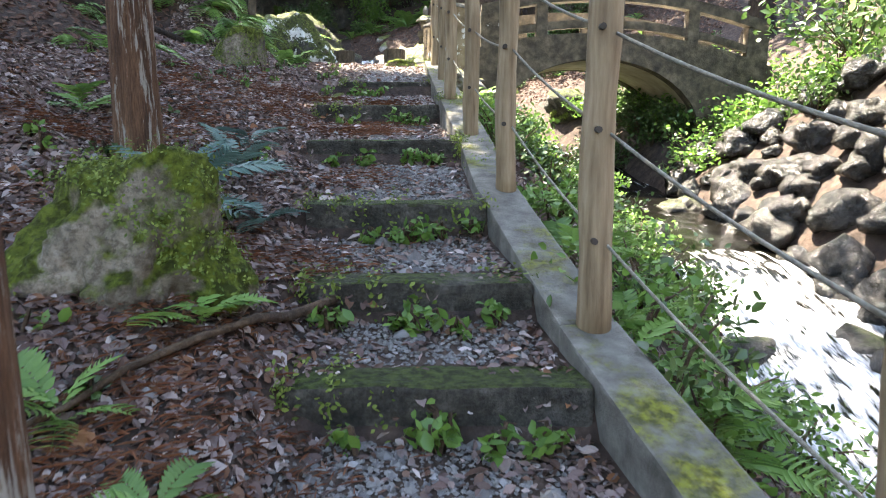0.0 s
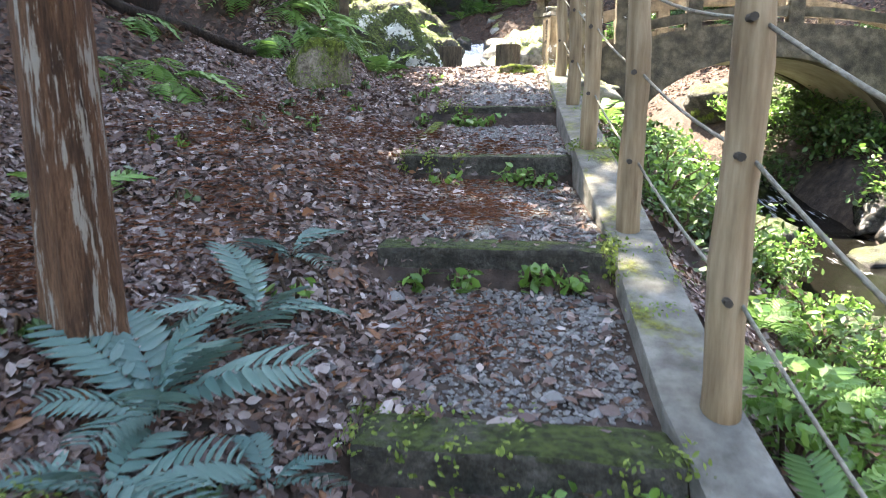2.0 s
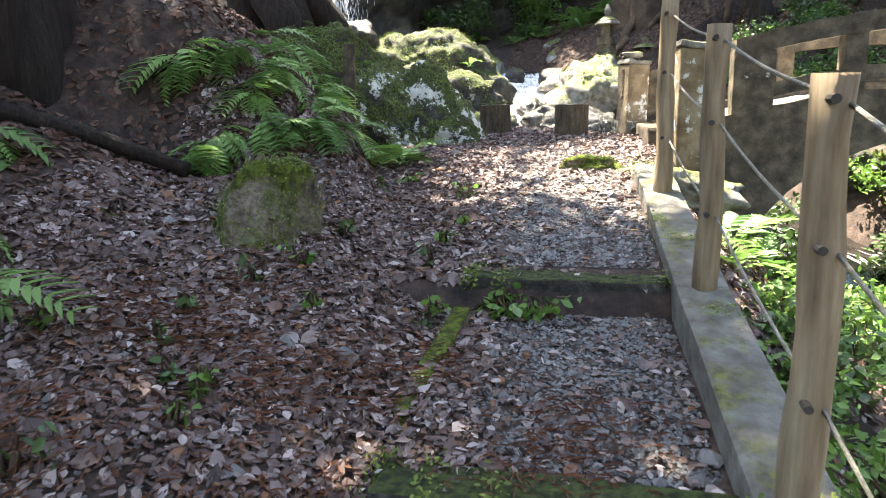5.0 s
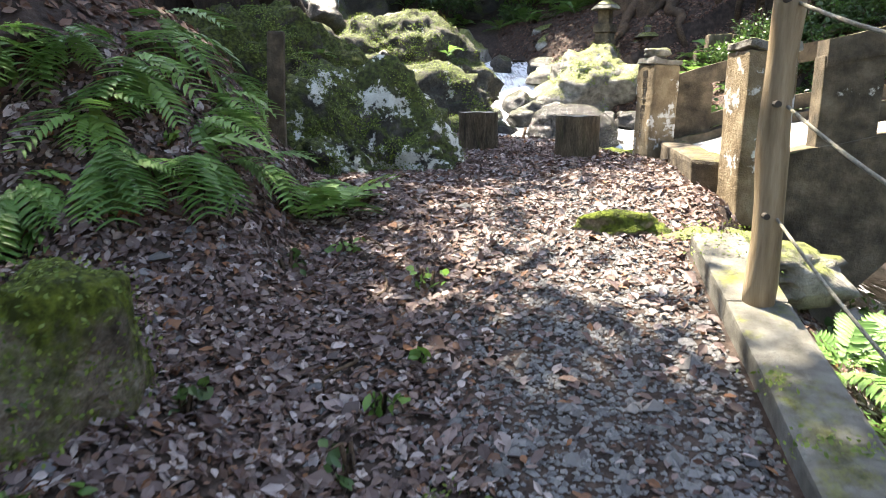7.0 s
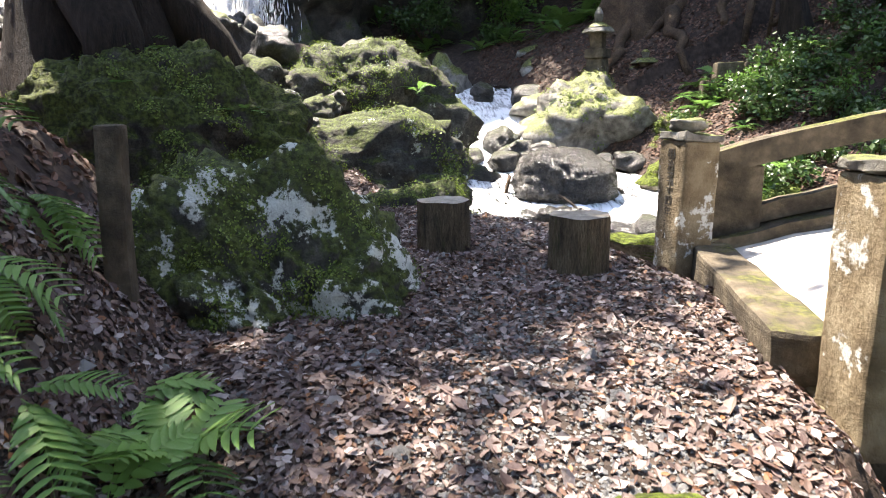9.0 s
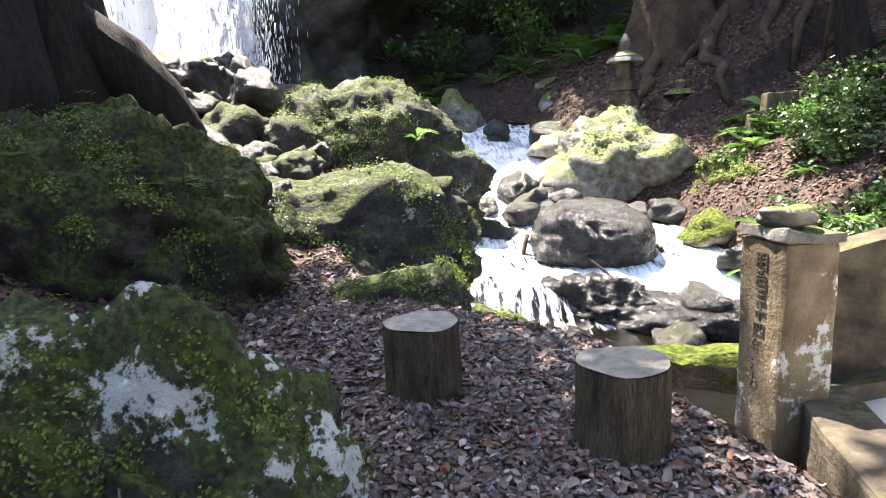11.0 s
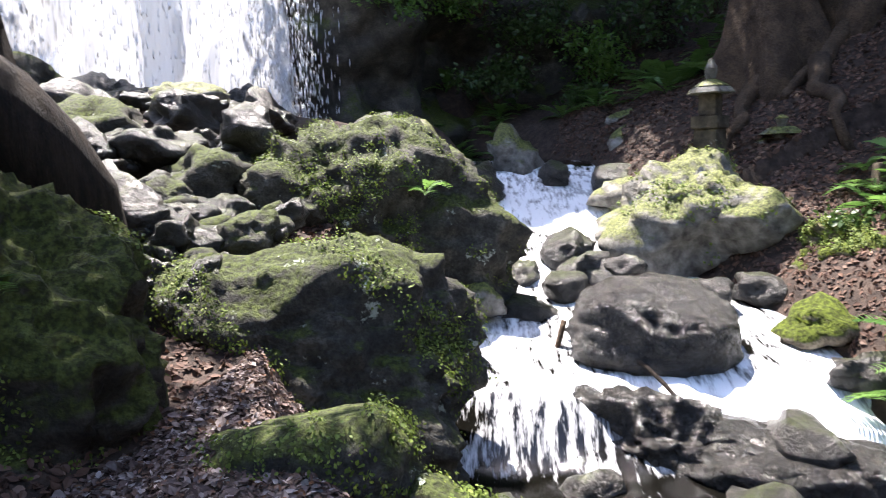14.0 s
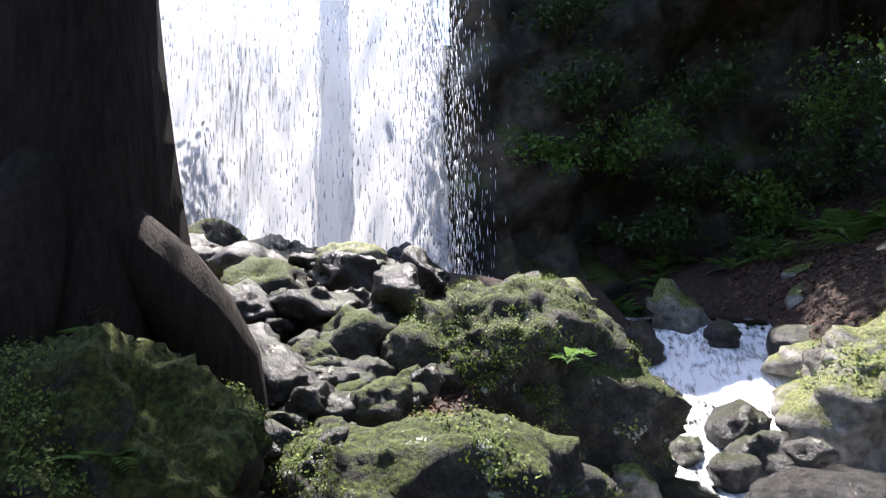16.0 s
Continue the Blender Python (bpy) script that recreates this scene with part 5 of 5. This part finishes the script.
litter("leaf_litter", 130000, -3.4, 0.6, 0.8, 16.0, 0.046, 1)
litter("leaf_litter", 60000, -3.4, 0.6, 0.8, 16.0, 0.03, 7, litter_brown, "small dark brown leaf scraps between the fallen leaves")
litter("leaf_litter", 7000, -3.4, 0.4, 0.8, 15.5, 0.085, 6)
litter("leaf_litter", 40000, -7.5, -3.4, 0.8, 20.0, 0.07, 2, litter_brown, "dark brown fallen leaves on the shaded bank")
litter("leaf_litter", 20000, 0.3, 2.4, 0.8, 11.0, 0.055, 3)
litter("leaf_litter", 70000, -3.5, 7.0, 16.0, 29.0, 0.075, 4, litter_brown, "reddish brown fallen leaves on the far slope")


def needles(n, x0, x1, y0, y1, seed):
    """Dry cedar needles lying in loose patches."""
    g = np.random.default_rng(seed)
    hx, hy = g.uniform(x0, x1, 60), g.uniform(y0, y1, 60)
    pick = g.integers(0, 60, n)
    x, y = hx[pick] + g.normal(0, 0.16, n), hy[pick] + g.normal(0, 0.16, n)
    w = g.normal(0.6, 0.7, n) + pick
    ln, wd = g.uniform(0.03, 0.09, n), g.uniform(0.0015, 0.003, n)
    dx, dy = np.cos(w), np.sin(w)
    z = land(x, y) + g.uniform(0.02, 0.035, n)
    ends = []
    for a, b, h in ((-1, -1, 0), (-1, 1, 0), (0, 1, 0.006), (1, 0, 0), (0, -1, 0.006)):
        ends.append(np.stack([x + dx * a * ln / 2 - dy * b * wd, y + dy * a * ln / 2 + dx * b * wd, z + h], -1))
    v = np.stack(ends, 1).reshape(-1, 3)
    f = np.arange(n)[:, None] * 5 + np.arange(5)[None]
    tagged(new("cedar_needles", mesh_of("cedar_needles", v, f, needle_mat, False)), "reddish dry cedar needles on the leaf litter", "needles", kind="stuff")


needles(9000, -2.6, -0.4, 1.0, 7.5, 12)


def stones(name, n, seed, size, share):
    g = np.random.default_rng(seed)
    x, y = g.uniform(-2.8, 0.5, n), g.uniform(0.9, 15.6, n)
    kx = np.interp(y, [k[0] for k in KERB], [k[1] for k in KERB])
    d, zs, ws, side = dist_stream(x, y)
    keep = (g.uniform(0, 1, n) < share(x, y)) & ((x < kx - 0.02) | (y > 9.9)) & (d > ws / 2)
    for sy, sz in STEPS:
        keep &= ~((y > sy - 0.02) & (y < sy + 0.24))
    x, y = x[keep], y[keep]
    n = len(x)
    base = np.array([(1, 0, 0), (0.3, 0.9, 0), (-0.8, 0.5, 0), (-0.7, -0.6, 0), (0.4, -0.9, 0), (0.15, 0.1, 0.62), (0, 0, -0.6)])
    fc = np.array([(0, 1, 5), (1, 2, 5), (2, 3, 5), (3, 4, 5), (4, 0, 5), (1, 0, 6), (2, 1, 6), (3, 2, 6), (4, 3, 6), (0, 4, 6)])
    s = size * g.uniform(0.5, 1.5, (n, 1, 1)) * g.uniform(0.7, 1.3, (n, 1, 3))
    w = g.uniform(0, 6.28, n)
    v = base[None] * s + g.normal(0, 0.12, (n, 7, 3)) * s
    v = np.stack([v[..., 0] * np.cos(w)[:, None] - v[..., 1] * np.sin(w)[:, None], v[..., 0] * np.sin(w)[:, None] + v[..., 1] * np.cos(w)[:, None], v[..., 2]], -1)
    v += np.stack([x, y, land(x, y) + 0.003], -1)[:, None]
    f = (np.arange(n)[:, None, None] * 7 + fc[None]).reshape(-1, 3)
    return tagged(new(name, mesh_of(name, v.reshape(-1, 3), f, gravel_mat, False)), "loose grey gravel on the footpath", "gravel", kind="stuff")


stones("gravel", 190000, 1, 0.0095, lambda x, y: 0.12 + 0.85 * grav_share(x, y))
stones("gravel", 6000, 3, 0.018, lambda x, y: 0.1 + 0.8 * grav_share(x, y))
stones("gravel", 1300, 2, 0.035, lambda x, y: 0.35 + 0.3 * (y > 13))

# twigs and a fallen branch
tw = random.Random(3)
for i in range(26):
    y = 1.3 + 12 * tw.random()
    x = -0.9 - 0.07 * y - 1.6 * tw.random()
    w, ln = tw.uniform(0, 6.3), tw.uniform(0.15, 0.5)
    pts = [(x + math.cos(w) * ln * q + 0.03 * math.sin(q * 7 + i), y + math.sin(w) * ln * q, ground_z(x + math.cos(w) * ln * q, y + math.sin(w) * ln * q) + 0.02) for q in (0, 0.25, 0.5, 0.75, 1)]
    tagged(tube_part("twig", pts, [0.008, 0.008, 0.007, 0.005, 0.003], bark_root, None, 5), "thin dry twig lying on the leaf litter", "twig", "twigs on the litter")
pts = [(x, y, ground_z(x, y) + 0.07) for x, y in ((-4.9, 8.0), (-4.3, 8.1), (-3.7, 8.25), (-3.1, 8.4))]
tagged(tube_part("fallen_log", pts, [0.06, 0.06, 0.055, 0.05], bark_dark, None, 10), "rotting fallen log on the bank", "log")
pts = [(-0.45 - 0.12 * k - 0.03 * math.sin(k * 2), 2.75 - 0.2 * k, ground_z(-0.5 - 0.12 * k, 2.75 - 0.2 * k) + 0.04) for k in range(7)]
tagged(tube_part("root", pts, [0.02, 0.02, 0.018, 0.016, 0.013, 0.01, 0.006], bark_root, None, 6), "bare curving root beside the steps", "root")
pts = [(-1.2 + 0.14 * k, 17.9 - 0.12 * k, 2.2 - 0.09 * k + 0.03 * math.sin(k)) for k in range(12)]
tagged(tube_part("branch", pts, [0.02] * 6 + [0.015] * 6, bark_dark, None, 6), "dark wet branch caught in the stream", "branch")
pts = [(-2.0 + 0.02 * k, 18.1 + 0.03 * k, 1.75 + 0.09 * k) for k in range(8)]
tagged(tube_part("branch", pts, [0.03] * 8, bark_root, None, 6), "reddish broken branch leaning in the cascade", "branch")
for k, (x0, y0, z0, x1, y1, z1) in enumerate([(-0.6, 25.2, 7.3, 0.9, 24.0, 5.6), (2.4, 21.8, 4.5, 2.6, 21.5, 7.5)]):
    pts = [(x0 + (x1 - x0) * q / 6, y0 + (y1 - y0) * q / 6, z0 + (z1 - z0) * q / 6 + 0.06 * math.sin(q * 1.8)) for q in range(7)]
    tagged(tube_part("dead_branch", pts, [0.035, 0.035, 0.03, 0.03, 0.025, 0.02, 0.015], bark_root, None, 7), "bare pale dead branch over the slope", "branch")
